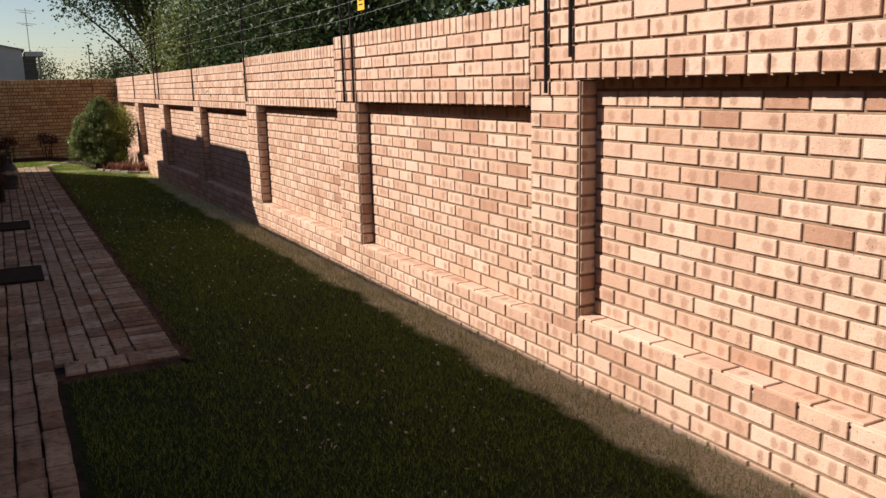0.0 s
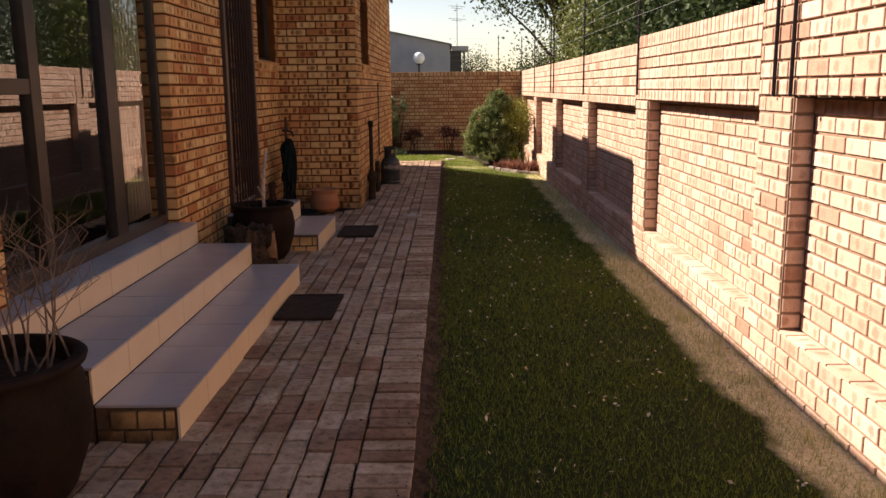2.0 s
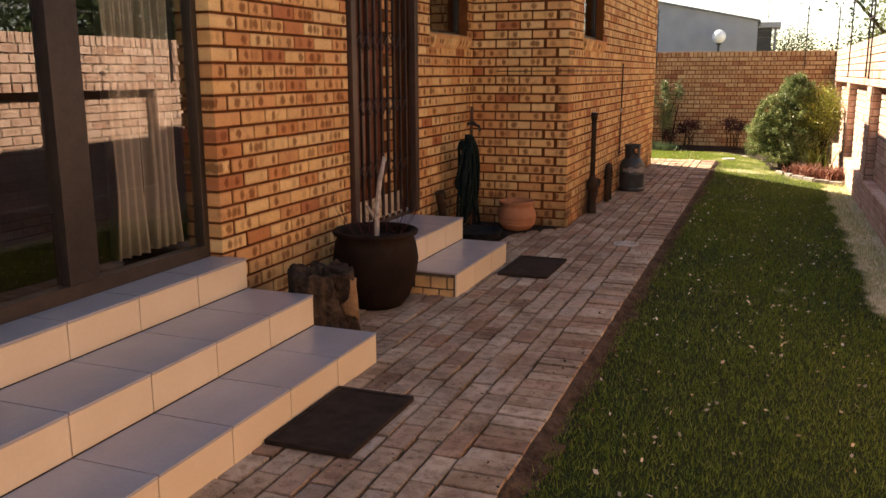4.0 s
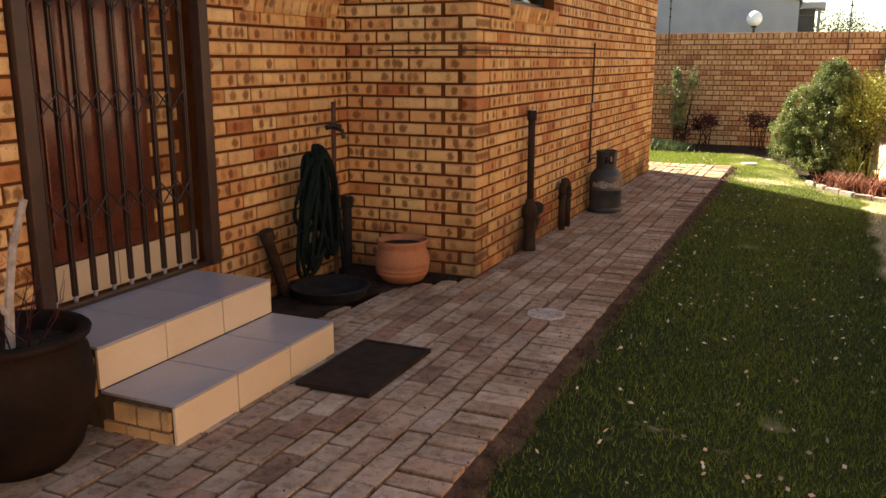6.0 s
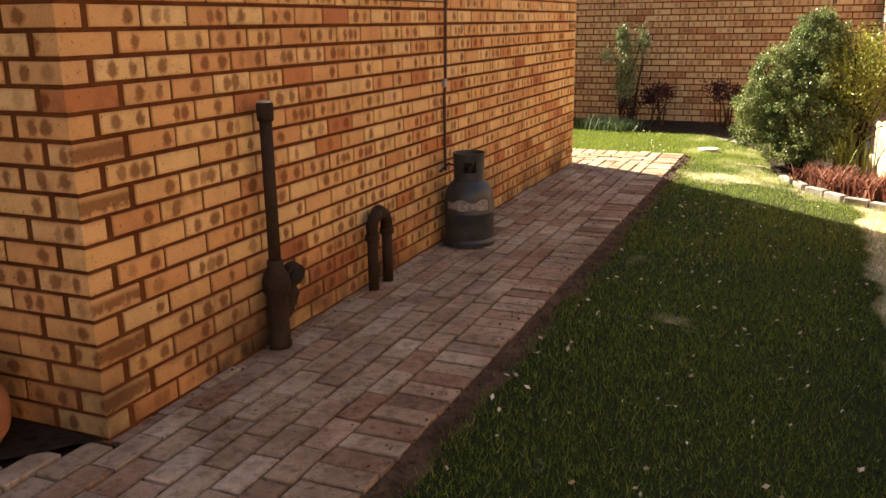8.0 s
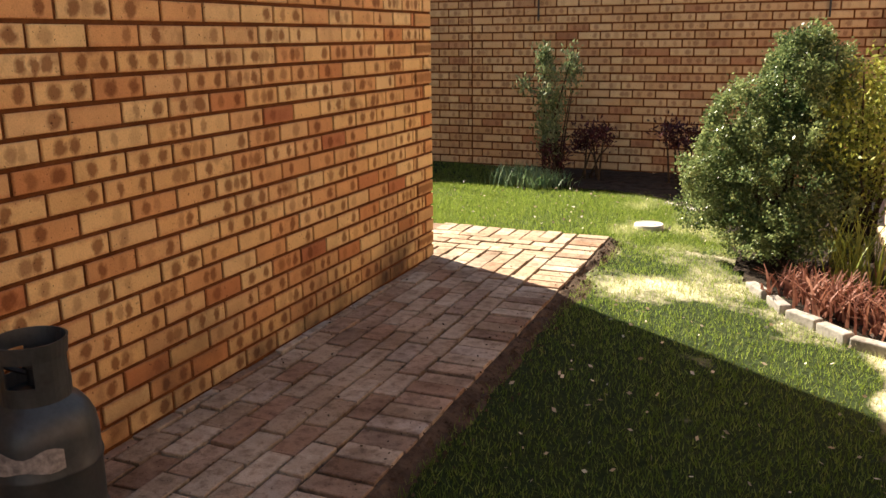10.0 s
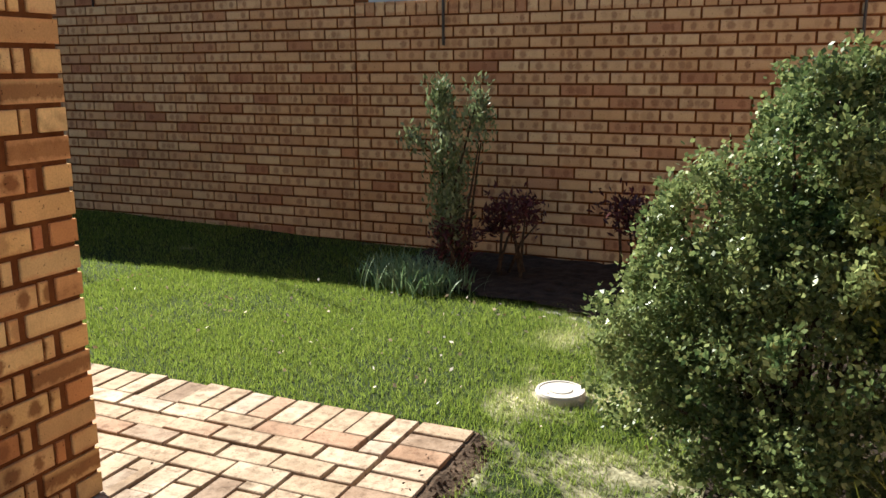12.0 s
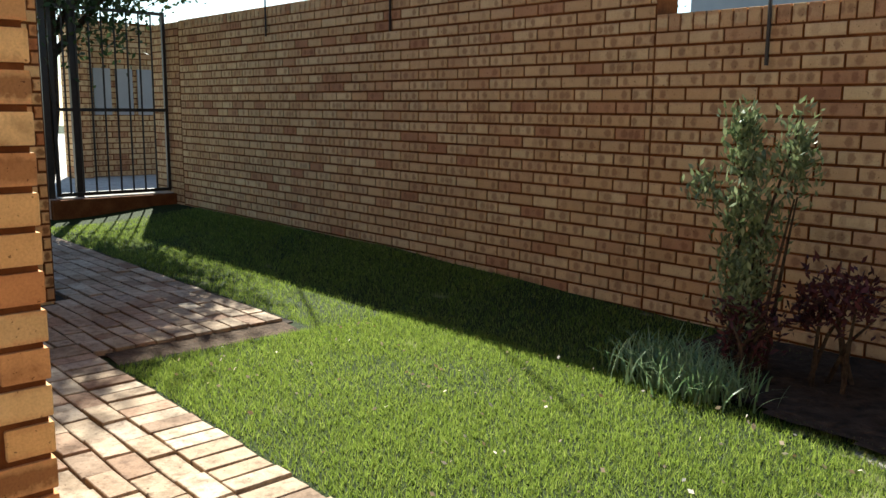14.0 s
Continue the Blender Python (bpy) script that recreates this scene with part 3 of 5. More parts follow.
# sloping sills of bricks on edge under the two high windows
for sx, y0, y1, wl in ((HX, 12.28, 13.25, "m"), (BX, 14.03, 15.1, "b")):
    y = y0
    while y < y1 - 0.04:
        lay(wl, (sx + 0.035, y + 0.045, K2 - 0.055), math.pi / 2, 0.078, 0.115, 0.12, True, 0.25)
        y += 0.09

# roof: tiles over rafters, fascia and gutter
roof = tagged(new("roof"), "brown tiled house roof with fascia and gutter", "roof", "", "structure")
XE1, XE2, ZE1, ZE2 = -1.15, -0.22, 2.93, 3.28


def roof_slab(y0, y1, xe, depth, ze):
    bm = bmesh.new()
    n = 14
    for i in range(n):
        a, b = i / n, (i + 1) / n
        xa, xb = xe - depth * a, xe - depth * b
        za, zb = ze + depth * a * 0.36, ze + depth * b * 0.36
        vs = [bm.verts.new(c) for c in ((xa, y0, za), (xb, y0, zb), (xb, y1, zb), (xa, y1, za),
                                        (xa, y0, za + 0.06), (xb, y0, zb + 0.03), (xb, y1, zb + 0.03), (xa, y1, za + 0.06))]
        for f in ((0, 3, 2, 1), (4, 5, 6, 7), (0, 1, 5, 4), (3, 7, 6, 2), (0, 4, 7, 3), (1, 2, 6, 5)):
            bm.faces.new([vs[q] for q in f])
    return bm


part("tile_slope", roof_slab(-8, 13.0, XE1, 5.2, ZE1), rooftile, roof)
part("tile_slope", roof_slab(13.0, BY1 + 0.02, XE2, 6.0, ZE2), rooftile, roof)
part("fascia", boxes((XE1 - 0.04, XE1 - 0.01, -8, 13.0, ZE1 - 0.17, ZE1), (XE2 - 0.04, XE2 - 0.01, 13.03, BY1, ZE2 - 0.15, ZE2), (XE1 - 0.01, XE2 - 0.01, 13.0, 13.03, ZE1 - 0.17, ZE2)), fascia_mat, roof)
part("soffit", boxes((HX + 0.012, XE1 - 0.04, -8, 13.0, ZE1 - 0.01, ZE1)), plaster, roof)
bm = boxes((-6.5, HX - 0.225, -8, BY1 - 0.23, 2.92, 2.95))
ceiling = tagged(part("ceiling", bm, plaster), "cream plaster ceiling of the room behind the window", "", "", "structure")
inner = tagged(part("wall_inner", boxes((-6.5, -6.3, -8, BY1 - 0.23, 0, 2.91), (-6.3, HX - 0.23, -8, -7.8, 0, 2.91), (-4.6, HX - 0.23, 4.5, 4.6, 0, 2.91), (-4.6, HX - 0.23, 10.2, 10.3, 0, 2.91), (-4.7, -4.6, 4.5, 10.3, 0, 2.91)), plaster), "cream plastered inner walls of the room", "", "", "structure")
floor = tagged(part("floor", boxes((-6.3, HX - 0.23, -7.8, BY1 - 0.23, 0.40, 0.46)), mat_rubber), "dark carpeted floor inside the house", "", "", "structure")


# ---- tiled steps ----
def tiled_steps(name, treads, y0, y1, label, tile=0.33):
    """treads: (front x, back x, top z, bottom z). Grey tiles on top, cream on the risers, brick ends."""
    t = thing(name, ((treads[0][0] + treads[-1][1]) / 2, (y0 + y1) / 2, 0), label, "steps")
    for xf, xb, zt, zb in treads:
        part("body", boxes((xb, xf - 0.012, y0 + 0.012, y1 - 0.012, -0.1, zt - 0.014)), grout, t)
        n = max(1, round((y1 - y0) / tile))
        w = (y1 - y0) / n
        for i in range(n):
            a, b = y0 + i * w + 0.003, y0 + (i + 1) * w - 0.003
            part("tread_tile", boxes((xb + 0.001, xf + 0.003, a, b, zt - 0.012, zt)), tile_top, t, bevel=0.0015)
            part("riser_tile", boxes((xf - 0.012, xf, a, b, zb + 0.004, zt - 0.014)), tile_face, t, "cream riser tile", bevel=0.0015)
    return t


def step_ends(t, treads, ys, dirs):
    """Brick ends that show at the side of the steps."""
    for y, dr in zip(ys, dirs):
        for xf, xb, zt, zb in treads:
            for k in range(2):
                z = -0.03 + 0.086 * k + (zb if zb > 0.05 else 0)
                if z + 0.07 > zt:
                    continue
                x = xb + 0.01 + (0.06 if k else 0)
                while x < xf - 0.05:
                    e = min(x + 0.12, xf - 0.014)
                    bm = bmesh.new()
                    box(bm, x, e - 0.012, y - 0.008 if dr < 0 else y - 0.02, y + 0.02 if dr < 0 else y + 0.008, z, z + 0.074)
                    part("brick", bm, BRICK[1], t)
                    x = e


SA = [(-0.35, -0.72, 0.16, -0.02), (-0.72, -1.13, 0.33, 0.16), (-1.13, -1.37, 0.50, 0.33)]
steps_a = tiled_steps("front_steps", SA, 6.22, 9.22, "three wide grey-tiled steps with cream risers under the sliding window", 0.42)
step_ends(steps_a, SA[:2], (6.222, ), (-1, ))
SB = [(-0.40, -0.77, 0.165, -0.02), (-0.77, -1.26, 0.345, 0.165)]
steps_b = tiled_steps("door_steps", SB, 10.58, 11.74, "two grey-tiled steps with cream risers at the gated door", 0.39)
step_ends(steps_b, SB, (10.582, ), (-1, ))

# ---- big window ----
def pane(x, y0, y1, z0, z1, parent):
    """One sheet of glass that looks to +x."""
    return mesh_from("pane", np.array([(x, y0, z0), (x, y1, z0), (x, y1, z1), (x, y0, z1)]), np.array([[0, 1, 2, 3]]), glass, parent)


GX = HX - 0.10
window = tagged(new("window_1"), "large bronze aluminium sliding window with dark reflecting glass", "window", "", "structure")
fr = 0.055
part("window_frame", boxes((GX - 0.04, GX + 0.03, WY0 + 0.01, WY0 + fr, SILL, WTOP), (GX - 0.04, GX + 0.03, WY1 - fr, WY1 - 0.01, SILL, WTOP),
                           (GX - 0.04, GX + 0.03, WY0 + fr, WY1 - fr, SILL, SILL + 0.07), (GX - 0.04, GX + 0.03, WY0 + fr, WY1 - fr, WTOP - fr, WTOP)), bronze, window, bevel=0.003)
part("mullion", boxes((GX - 0.035, GX + 0.035, 7.2, 7.31, SILL + 0.07, WTOP - fr)), bronze, window, bevel=0.003)
part("transom", boxes((GX - 0.03, GX + 0.03, WY0 + fr, 7.2, 1.49, 1.57)), bronze, window, bevel=0.003)
part("mullion", boxes((GX - 0.025, GX + 0.04, 8.17, 8.35, SILL + 0.07, WTOP - fr)), black_steel, window, bevel=0.003)
for a, b, z0, z1, dx in ((WY0 + fr, 7.2, SILL + 0.07, 1.49, 0), (WY0 + fr, 7.2, 1.57, WTOP - fr, 0), (7.31, 8.24, SILL + 0.07, WTOP - fr, 0.0), (8.35, WY1 - fr, SILL + 0.07, WTOP - fr, 0.0)):
    p = pane(GX + dx, a, b, z0, z1, window)
    p.visible_shadow = False


def curtain(y0, y1, x, z0, z1, seed, label):
    rng = random.Random(seed)
    bm = bmesh.new()
    n = 60
    cols = []
    for i in range(n + 1):
        s = i / n
        col = []
        for j in range(7):
            q = j / 6
            spread = 0.75 + 0.25 * q
            y = (y0 + y1) / 2 + (s - 0.5) * (y1 - y0) * (1.0 if j == 0 else spread)
            col.append(bm.verts.new((x + 0.04 * math.sin(s * 24 + 0.4 * q + seed) * (0.6 + 0.4 * (1 - q)) + 0.01 * math.sin(s * 71), y, z0 + (z1 - z0) * q)))
        cols.append(col)
    for a, b in zip(cols, cols[1:]):
        for j in range(6):
            bm.faces.new((a[j], b[j], b[j + 1], a[j + 1]))
    ob = part("curtain", bm, curtain_mat, None, smooth=True)
    m = ob.modifiers.new("solid", "SOLIDIFY")
    m.thickness = 0.003
    return tagged(ob, label, "curtain", "curtains at the window")


curtain(8.56, 8.82, GX - 0.075, 0.60, 2.5, 1, "white cotton curtain gathered in folds behind the glass")
curtain(8.84, 9.08, GX - 0.085, 0.60, 2.5, 4, "white cotton curtain gathered in folds behind the glass")

# small high windows
for i, (sx, y0, y1) in enumerate(((HX, 12.28, 13.25), (BX, 14.03, 15.1))):
    w = tagged(new("window_" + str(i + 2)), "small high house window with dark frame over a brick sill", "window", "", "structure")
    x = sx - 0.10
    part("window_frame", boxes((x - 0.03, x + 0.02, y0, y0 + 0.05, K2, 2.7), (x - 0.03, x + 0.02, y1 - 0.05, y1, K2, 2.7), (x - 0.03, x + 0.02, y0 + 0.05, y1 - 0.05, K2, K2 + 0.05),
                               (x - 0.03, x + 0.02, y0 + 0.05, y1 - 0.05, 2.65, 2.7)), bronze, w)
    pane(x, y0 + 0.05, y1 - 0.05, K2 + 0.05, 2.65, w).visible_shadow = False
    part("backing", boxes((x - 0.9, x - 0.86, y0 - 0.1, y1 + 0.1, K2 - 0.2, 2.8)), plaster, w)

# ---- door with a sliding security gate ----
door = tagged(new("door_1"), "closed red-brown wooden door behind a folding steel security gate", "door", "", "structure")
DX = HX - 0.14
bm = boxes((DX - 0.04, DX, DY0 + 0.06, DY1 - 0.30, 0.52, DTOP - 0.05))
part("door_leaf", bm, wood_door, door)
for i in range(5):
    y = DY0 + 0.09 + i * 0.155
    part("panel", boxes((DX, DX + 0.014, y, y + 0.12, 0.60, DTOP - 0.15)), wood_door, door, bevel=0.004)
part("side_wall", boxes((DX - 0.04, DX - 0.005, DY1 - 0.30, DY1, 0.345, DTOP)), mortar, door)
n_t = 4
for i in range(n_t):
    w = (DY1 - DY0) / n_t
    part("riser_tile", boxes((DX + 0.018, DX + 0.03, DY0 + i * w + 0.003, DY0 + (i + 1) * w - 0.003, 0.35, 0.52)), tile_face, door, "cream riser tile")
part("step_core", boxes((DX - 0.04, DX + 0.018, DY0, DY1, 0.30, 0.515)), grout, door)
part("door_frame", boxes((HX - 0.02, HX + 0.045, DY0, DY0 + 0.07, 0.345, DTOP), (HX - 0.02, HX + 0.045, DY1 - 0.07, DY1, 0.345, DTOP), (HX - 0.02, HX + 0.045, DY0 + 0.07, DY1 - 0.07, DTOP - 0.06, DTOP)), brown_steel, door, bevel=0.004)
for k in range(25):
    z = 0.56 + k * COURSE
    if z > DTOP - 0.1:
        break
    for yy, ln in (((DY1 - 0.30 + 0.12), 0.22),):
        lay("m", (DX + 0.0, yy, z), math.pi / 2, ln if k % 2 else ln - 0.1, COURSE - JOINT)

gate = thing("security_gate", (HX, (DY0 + DY1) / 2, 0.345), "brown folding trellis security gate across the doorway", "gate")
gy = [DY0 + 0.10 + i * 0.115 for i in range(9)]
for i, y in enumerate(gy):
    part("bar", boxes((HX - 0.012, HX + 0.008, y - 0.011, y - 0.003, 0.40, DTOP - 0.08), (HX - 0.012, HX + 0.008, y + 0.003, y + 0.011, 0.40, DTOP - 0.08)), gate_steel, gate)
    bm = bmesh.new()
    lathe(bm, [(0.008, 0), (0.011, 0.01), (0.011, 0.022), (0.006, 0.03)], (HX, y, 0.37), 10)
    part("roller", bm, metal_galv, gate, "small steel roller")
for z in (0.78, 1.25, 1.72, 2.2):
    for a, b in zip(gy, gy[1:]):
        bm = bmesh.new()
        tube(bm, [(HX + 0.012, a, z - 0.06), (HX + 0.012, b, z + 0.06)], 0.0045, 4)
        part("trellis_bar", bm, gate_steel, gate)
        bm = bmesh.new()
        tube(bm, [(HX + 0.018, a, z + 0.06), (HX + 0.018, b, z - 0.06)], 0.0045, 4)
        part("trellis_bar", bm, gate_steel, gate)
part("track", boxes((HX - 0.02, HX + 0.02, DY0 + 0.07, DY1 - 0.07, 0.346, 0.362)), gate_steel, gate)

# ---- door mats ----
for y0, x0, x1, y1 in ((8.13, -0.34, 0.05, 8.78), (11.28, -0.33, 0.05, 11.93)):
    m = thing("door_mat", ((x0 + x1) / 2, (y0 + y1) / 2, 0.003), "worn dark brown coir doormat on the brick paving", "doormat", "doormats by the steps")
    part("pile", boxes((x0, x1, y0, y1, 0.003, 0.018)), mat_rubber, m, bevel=0.002)
    e = 0.022
    for q in ((x0, x1, y0, y0 + e), (x0, x1, y1 - e, y1), (x0, x0 + e, y0 + e, y1 - e), (x1 - e, x1, y0 + e, y1 - e)):
        part("border", boxes((*q, 0.0185, 0.024)), mat_rubber, m)


# ---- pots and things along the wall ----
def stem(bm, rng, p, d, length, r, depth):
    n = 5
    pts = [Vector(p)]
    for i in range(n):
        d = (d + Vector((rng.uniform(-0.2, 0.2), rng.uniform(-0.2, 0.2), rng.uniform(-0.05, 0.15)))).normalized()
        pts.append(pts[-1] + d * length / n)
    tube(bm, pts, r, 5, 0.4)
    if depth:
        for q in pts[2:]:
            dd = Vector((rng.uniform(-1, 1), rng.uniform(-1, 1), rng.uniform(0.3, 1))).normalized()
            stem(bm, rng, q, dd, length * 0.5, r * 0.45, depth - 1)


def big_pot(at, r, h, label):
    t = thing("plant_pot", at, label, "plant pot")
    bm = bmesh.new()
    prof = [(r * 0.62, 0), (r * 0.78, h * 0.12), (r * 0.95, h * 0.4), (r * 1.0, h * 0.62), (r * 0.94, h * 0.84), (r * 0.88, h * 0.91), (r * 0.98, h * 0.95), (r * 1.0, h * 0.985), (r * 0.97, h),
            (r * 0.86, h), (r * 0.84, h * 0.93), (r * 0.84, h * 0.84)]
    lathe(bm, prof, at, 48)
    part("pot_body", bm, brownpot, t, smooth=True)
    bm = bmesh.new()
    lathe(bm, [(r * 0.835, h * 0.86), (r * 0.4, h * 0.875), (0.01, h * 0.88)], at, 24)
    part("potting_soil", bm, darksoil, t, "dark potting soil, filling the pot's shaded mouth")
    return t


pot1 = big_pot((-0.82, 5.62, 0), 0.335, 0.57, "dark brown pot with a bare twiggy plant beside wide steps")
rng = random.Random(4)
bm = bmesh.new()
for i in range(9):
    stem(bm, rng, (-0.70 + rng.uniform(-0.08, 0.12), 5.72 + rng.uniform(-0.1, 0.1), 0.49), Vector((rng.uniform(-0.4, 0.5), rng.uniform(-0.3, 0.3), 1)), 0.46, 0.0055, 2)
tagged(part("dry_growth", bm, twigs, pot1, "thin dry bare twigs"), kind="stuff")
pot2 = big_pot((-0.845, 10.26, 0), 0.28, 0.50, "dark brown pot with a bare cut branch beside the door steps")
bm = bmesh.new()
tube(bm, [(-0.83, 10.25, 0.39), (-0.84, 10.28, 0.62), (-0.83, 10.31, 0.8), (-0.82, 10.37, 0.96)], 0.018, 8, 0.75)
tube(bm, [(-0.84, 10.27, 0.56), (-0.85, 10.21, 0.62), (-0.86, 10.18, 0.66)], 0.013, 8, 0.8)
part("branch", bm, pale_branch, pot2, "pale cut branch")
bm = bmesh.new()
for i in range(9):
    a = rng.uniform(0, 6.28)
    stem(bm, rng, (-0.83 + 0.1 * math.cos(a), 10.28 + 0.1 * math.sin(a), 0.395), Vector((math.cos(a), math.sin(a), 1.2)), 0.3, 0.004, 1)
tagged(part("dry_growth", bm, leaf_dark, pot2, "thin dark twigs"), kind="stuff")


def stump():
    t = thing("tree_stump", (-0.78, 9.44, 0), "weathered hollow log stump, split open, between steps and pot", "stump")
    bm = bmesh.new()
    n, rings = 96, []
    cx, cy = -0.79, 9.43

    def radius(a, z):
        a = (a + math.pi) % (2 * math.pi) - math.pi
        r = 0.172 + 0.02 * math.sin(4 * a + 2) + 0.007 * math.sin(17 * a + 1.5 * math.sin(z * 9)) + 0.03 * noise.noise(Vector((math.cos(a) * 5, math.sin(a) * 5, z * 1.5)))
        r *= 1.0 + 0.35 * math.exp(-z * 9) * (0.5 + 0.5 * math.cos(a + 0.5))
        w = 0.06 + 0.17 * z / 0.43
        c = -0.42 + 0.38 * (1 - z / 0.43)
        cut = max(0.0, 1 - ((a - c) / w) ** 2) if z > 0.05 else 0.0
        return r * (1 - 0.55 * min(1.0, cut * 2))

    for z in (0, 0.04, 0.09, 0.15, 0.21, 0.27, 0.33, 0.38, 0.42):
        ring = []
        for i in range(n):
            a = 2 * math.pi * i / n
            r = radius(a, z)
            jag = 0.02 * noise.noise(Vector((math.cos(a) * 6, math.sin(a) * 6, 4))) + 0.012 * math.sin(9 * a) if z > 0.4 else 0
            ring.append(bm.verts.new((cx + r * math.cos(a), cy + r * math.sin(a) * 1.05, z + jag)))
        rings.append(ring)
    inner = [bm.verts.new((cx + (v.co.x - cx) * 0.62, cy + (v.co.y - cy) * 0.62, 0.40)) for v in rings[-1]]
    rings.append(inner)
    rings.append([bm.verts.new((cx + (v.co.x - cx) * 0.8, cy + (v.co.y - cy) * 0.8, 0.2)) for v in inner])
    for a, b in zip(rings, rings[1:]):
        for i in range(n):
            bm.faces.new((a[i], a[(i + 1) % n], b[(i + 1) % n], b[i]))
    bm.faces.new(rings[-1])
    part("trunk", bm, bark, t, smooth=True)
    bm = bmesh.new()
    cols = []
    for i in range(9):
        a = -0.12 + i * 0.065
        cols.append([bm.verts.new((cx + rr * math.cos(a), cy + rr * math.sin(a) * 1.05, z)) for z in (0.13 + 0.05 * abs(i - 4) / 4, 0.2, 0.27, 0.33, 0.385 - 0.01 * (i % 3))
                     for rr in (radius(a, z) + 0.004 + 0.004 * math.sin(i * 2.3 + z * 30),)])
    for a, b in zip(cols, cols[1:]):
        for k in range(4):
            bm.faces.new((a[k], b[k], b[k + 1], a[k + 1]))
    ob = part("split_wood", bm, paleflesh, t, "pale orange split wood", smooth=True)
    ob.modifiers.new("solid", "SOLIDIFY").thickness = 0.006
    return t


stump()


def clay_pot(at):
    t = thing("clay_pot", at, "round orange terracotta pot with ridges beside the wall corner", "plant pot")
    bm = bmesh.new()
    prof = [(0.10, 0), (0.14, 0.02), (0.168, 0.06), (0.174, 0.072), (0.168, 0.078), (0.178, 0.088), (0.181, 0.10), (0.176, 0.106), (0.184, 0.12), (0.185, 0.15), (0.176, 0.19), (0.160, 0.222), (0.156, 0.235),
            (0.160, 0.25), (0.172, 0.272), (0.174, 0.284), (0.166, 0.290), (0.156, 0.282), (0.150, 0.25), (0.150, 0.19)]
    lathe(bm, prof, at, 48)
    part("pot_body", bm, terracotta, t, smooth=True)
    # dark soil set close to the rim, in place of the shaded inside
    bm = bmesh.new()
    lathe(bm, [(0.152, 0.248), (0.07, 0.254), (0.01, 0.258)], at, 20)
    part("potting_soil", bm, darksoil, t, "dark potting soil, filling the pot's shaded mouth")


clay_pot((-0.72, 13.15, 0.0))


def hose_stand():
    """A tap pipe against the wall with a coiled hose over it, in a black basin."""
    x, y = -1.14, 13.0
    t = thing("garden_tap", (x, y, 0), "rusty standpipe garden tap against the brick wall", "tap")
    bm = bmesh.new()
    tube(bm, [(x, y, 0), (x, y, 0.6), (x + 0.005, y + 0.01, 1.18)], 0.016, 10)
    part("pipe", bm, rust, t)
    bm = bmesh.new()
    tube(bm, [(x - 0.01, y - 0.06, 1.02), (x + 0.02, y, 1.03), (x + 0.01, y + 0.07, 1.02)], 0.018, 8)
    tube(bm, [(x + 0.02, y - 0.02, 1.02), (x + 0.09, y - 0.03, 1.0), (x + 0.10, y - 0.03, 0.95)], 0.014, 8)
    part("tap_head", bm, black_steel, t)
    h = thing("garden_hose", (x + 0.08, 12.66, 0.04), "dark green garden hose hung in long loops beside the tap", "hose")
    rng = random.Random(6)
    for i in range(17):
        bm = bmesh.new()
        lean = -0.10 if i < 10 else 0.13
        low, top = (rng.uniform(0.05, 0.3), rng.uniform(0.86, 0.94)) if i % 4 else (rng.uniform(0.3, 0.5), rng.uniform(0.84, 0.9))
        w = rng.uniform(0.05, 0.10) if i % 3 else rng.uniform(0.12, 0.17)
        dx, cy, ph = rng.uniform(0.03, 0.15), 12.66 + rng.uniform(-0.025, 0.025), rng.uniform(0, 6.28)
        pts = []
        for k in range(31):
            a = 2 * math.pi * k / 30
            zz = (top + low) / 2 + (top - low) / 2 * math.cos(a)
            q = (zz - low) / (top - low)
            ww = w * (0.45 + 0.55 * (1 - q))
            pts.append((x + dx + 0.02 * math.sin(2 * a + ph), cy + lean * (1 - q) + ww * math.sin(a) + 0.012 * math.sin(3 * a + ph), zz))
        tube(bm, pts, 0.0135, 7)
        part("loop", bm, hose_mat, h, smooth=True)
    bm = bmesh.new()
    tube(bm, [(x + 0.06, 12.62, 0.86), (x + 0.05, 12.72, 0.90), (x + 0.05, 12.82, 0.84), (x + 0.05, 12.90, 0.70), (x + 0.06, 12.95, 0.45), (x + 0.12, 12.90, 0.06)], 0.0135, 7)
    part("loop", bm, hose_mat, h, smooth=True)
    bm = bmesh.new()
    tube(bm, [(x + 0.07, 12.85, 0.69), (x + 0.08, 12.87, 0.67), (x + 0.08, 12.88, 0.63)], 0.02, 10)
    part("connector", bm, red_plastic, h, "red hose connector")
    b = thing("basin", (-0.96, 12.62, 0), "low black round basin under the tap", "basin")
    bm = bmesh.new()
    lathe(bm, [(0.20, 0), (0.225, 0.02), (0.24, 0.065), (0.25, 0.072), (0.248, 0.082), (0.23, 0.078), (0.21, 0.03), (0.02, 0.022)], (-0.96, 12.62, 0), 40)
    part("bowl", bm, plastic_blk, b, smooth=True)
    g = thing("stub_pipe", (-1.2, 13.25, 0), "short dark upright pipe in the damp corner bed", "pipe")
    bm = bmesh.new()
    tube(bm, [(-1.2, 13.25, 0), (-1.2, 13.26, 0.46)], 0.032, 12)
    part("shaft", bm, plastic_blk, g)
    bm = bmesh.new()
    tube(bm, [(-1.2, 13.26, 0.45), (-1.2, 13.262, 0.52)], 0.042, 12)
    part("cap", bm, plastic_blk, g)
    p = thing("leaning_pipe", (-1.2, 12.35, 0), "short brown pipe end leaning out of the ground by the wall", "pipe")
    bm = bmesh.new()
    tube(bm, [(-1.20, 12.50, 0.0), (-1.195, 12.40, 0.22), (-1.19, 12.30, 0.42)], 0.035, 12)
    part("shaft", bm, pipe_paint, p)
    bm = bmesh.new()
    tube(bm, [(-1.178, 12.305, 0.40), (-1.185, 12.285, 0.46)], 0.045, 12)
